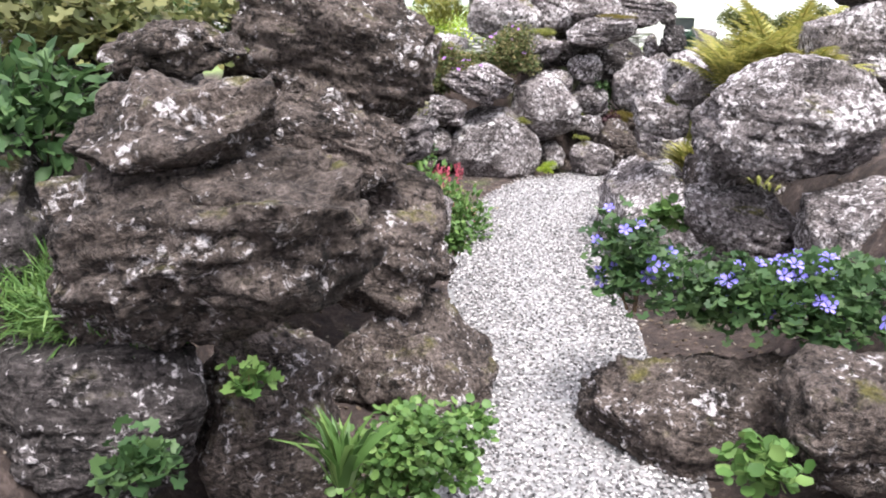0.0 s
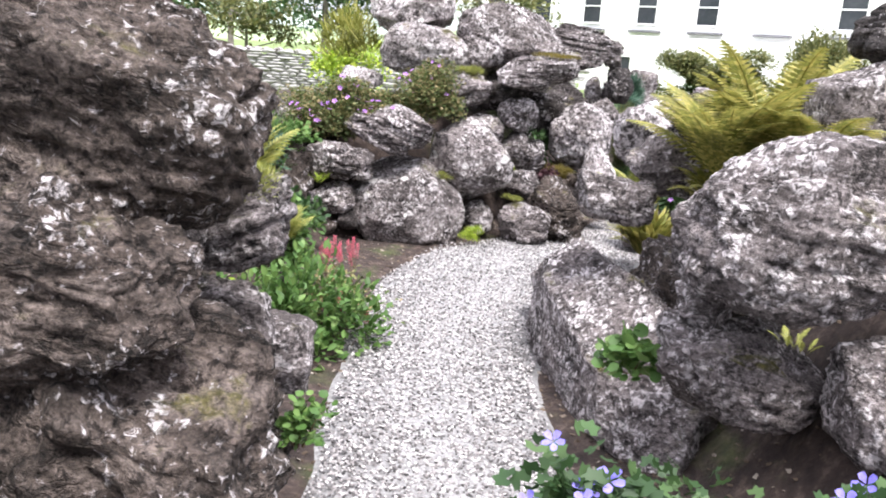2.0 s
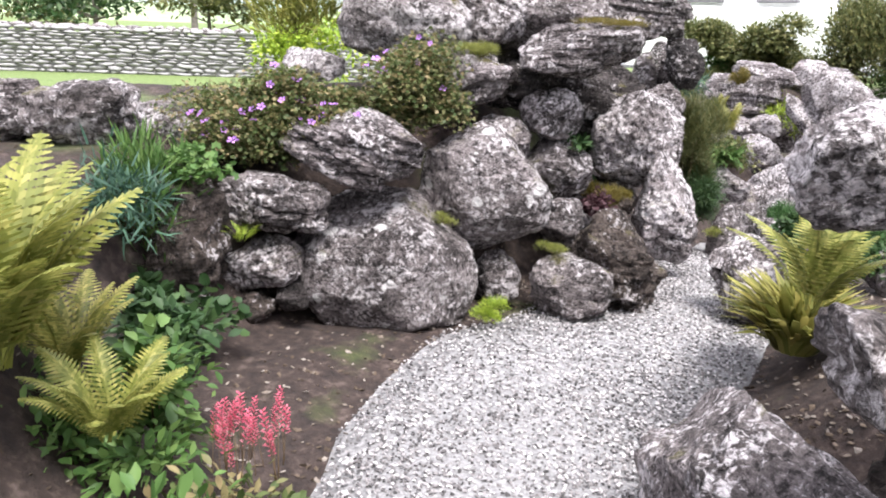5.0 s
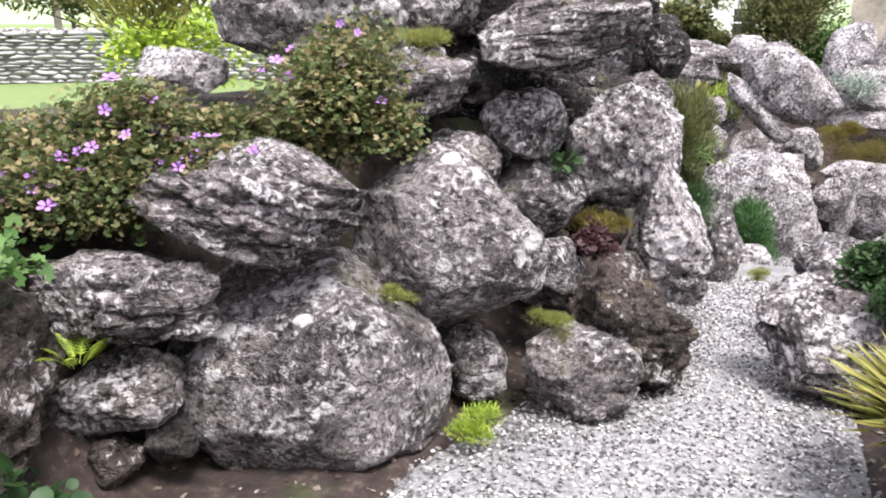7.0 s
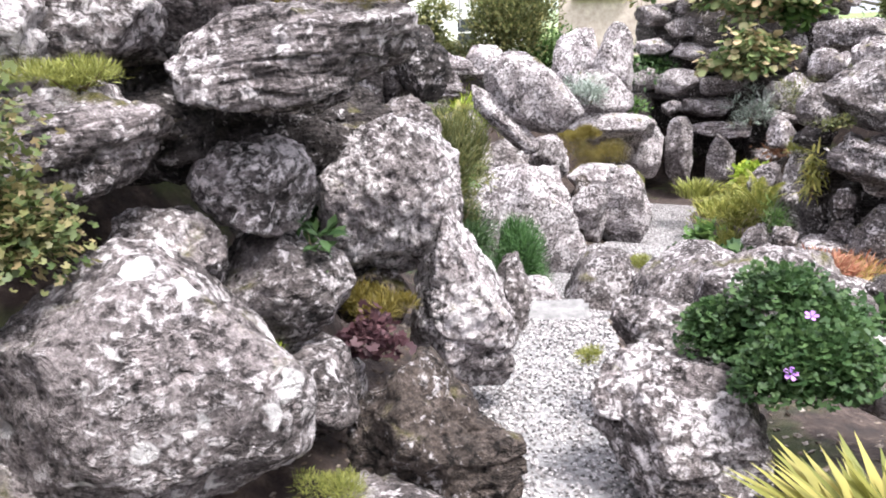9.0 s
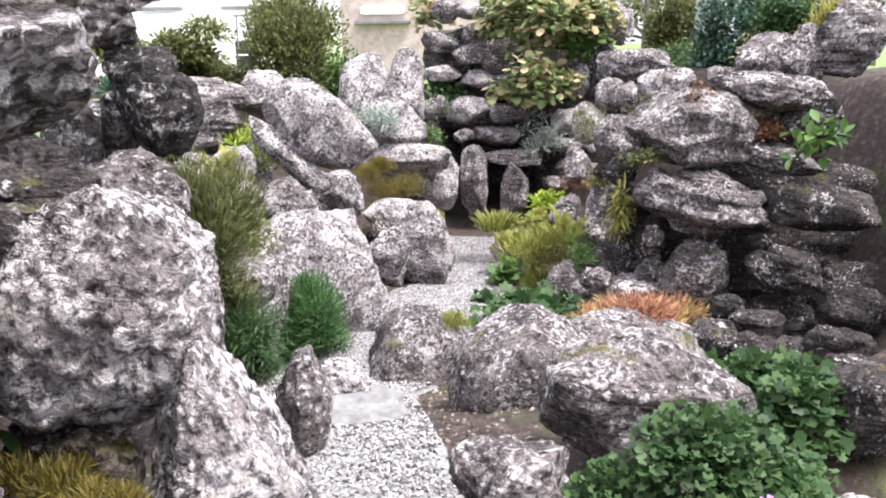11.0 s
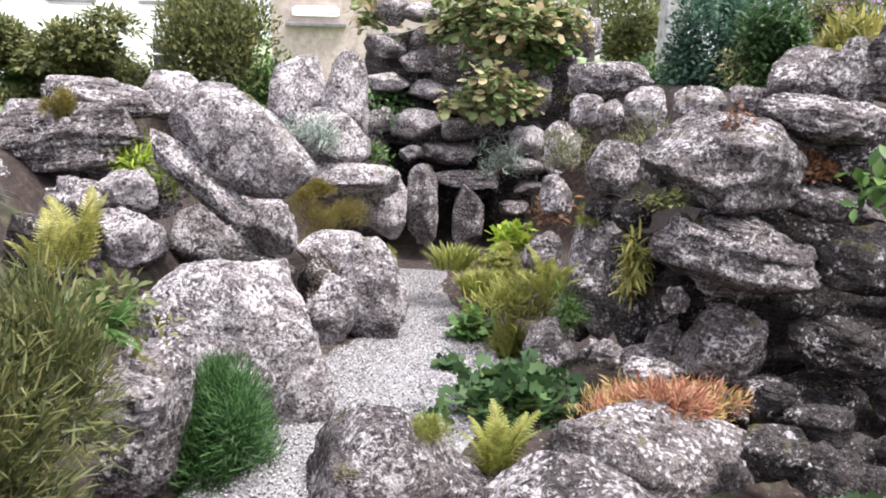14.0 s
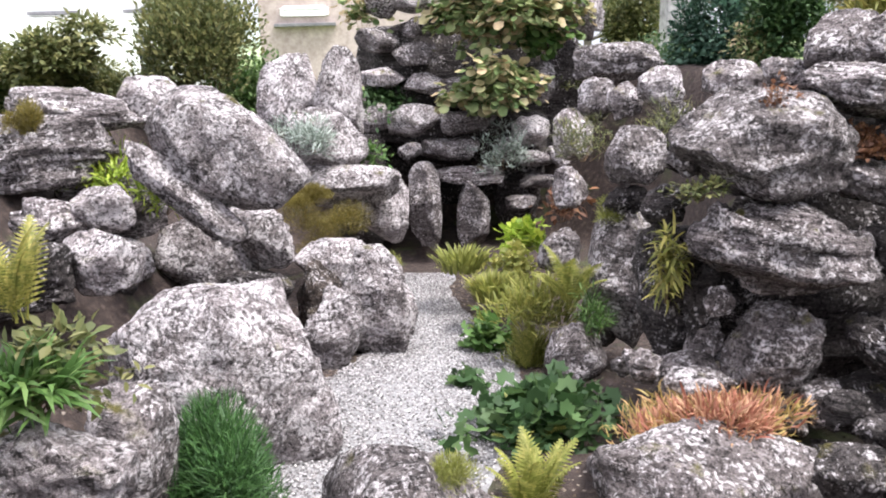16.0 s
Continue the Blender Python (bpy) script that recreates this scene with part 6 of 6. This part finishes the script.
def tree(x, y, z, h, w, mat, label, leaves=2600, size=0.2):
    """A tapered trunk with limbs, and a crown of leaf clumps with gaps."""
    _plant[0] += 1
    r = np.random.RandomState(_plant[0])
    root = thing("tree", x, y, z, label, "tree")
    v, f = [], []

    def limb(a, b, ra, rb):
        ax = (b - a) / np.linalg.norm(b - a)
        s1 = np.cross(ax, (0.3, 0.9, 0.2))
        s1 /= np.linalg.norm(s1)
        s2 = np.cross(ax, s1)
        n = len(v)
        for p, q in ((a, ra), (b, rb)):
            for k in range(7):
                v.append(p + q * (math.cos(k * math.tau / 7) * s1 + math.sin(k * math.tau / 7) * s2))
        for k in range(7):
            f.append((n + k, n + (k + 1) % 7, n + 7 + (k + 1) % 7, n + 7 + k))

    top = np.array([0, 0, h * 0.7])
    limb(np.zeros(3), top, h * 0.035, h * 0.012)
    mats = []
    for k in range(11):
        a = k * 2.4
        st = top * r.uniform(0.35, 1.0)
        e = st + np.array([math.cos(a) * w * 0.36, math.sin(a) * w * 0.36, h * r.uniform(0.05, 0.25)])
        limb(st, e, h * 0.012, h * 0.004)
        m, p, u = crown(r, w * 0.55, w * 0.55, h * 0.32, leaves // 11, size, "oval", lumps=5)
        m[:, :3, 3] += e - (0, 0, h * 0.12)
        mats.append(m)
    piece("trunk", mesh_from("trunk", v, f, TIMBER), root)
    lv, lf = spread(*leaf_shape("oval"), np.concatenate(mats))
    piece("crown", mesh_from("crown", lv, lf, LEAF[mat]), root)


for x, y, h, w, m in ((-14.5, 27, 3.4, 3.6, "dark"), (-11.0, 29, 2.6, 4.0, "olive"), (-8.0, 27, 3.0, 3.6, "dark"), (-5.0, 28, 2.6, 3.6, "olive"), (-2.2, 26, 4.6, 3.2, "dark"), (0.3, 25.5, 5.6, 3.4, "conifer"), (3.0, 27, 4.8, 3.6, "olive"), (-18, 30, 3.5, 4.5, "olive"), (21.6, 17.0, 4.2, 3.4, "olive"), (25.9, 16.8, 4.6, 4.4, "dark"), (25.4, 14.2, 4.4, 4.2, "conifer"), (28.1, 12.8, 4.8, 4.4, "dark")):
    tree(x, y, 0.2, h, w, m, "leafy green tree beyond the garden")
pier = thing("gate_pier", 13.76, 11.58, 0.3, "plain grey stone gate pier behind the rocks", "pier", rz=-50)
piece("shaft", box_mesh("shaft", 0.34, 0.34, 2.3, WALL_STONE, 0.02), pier)
piece("cap", box_mesh("cap", 0.44, 0.44, 0.12, WALL_STONE, 0.02), pier, Matrix.Translation((0, 0, 2.3)))
pole = thing("utility_pole", -6.6, 33, 0.1, "plain weathered timber utility pole beyond the wall", "pole")
bm = bmesh.new()
bmesh.ops.create_cone(bm, cap_ends=True, segments=12, radius1=0.13, radius2=0.09, depth=8.0)
bmesh.ops.translate(bm, vec=(0, 0, 4), verts=bm.verts)
me = bpy.data.meshes.new("shaft")
bm.to_mesh(me), bm.free()
me.materials.append(TIMBER)
piece("shaft", me, pole)
piece("crossarm", box_mesh("crossarm", 1.6, 0.1, 0.12, TIMBER), pole, Matrix.Translation((0, 0, 7.4)))
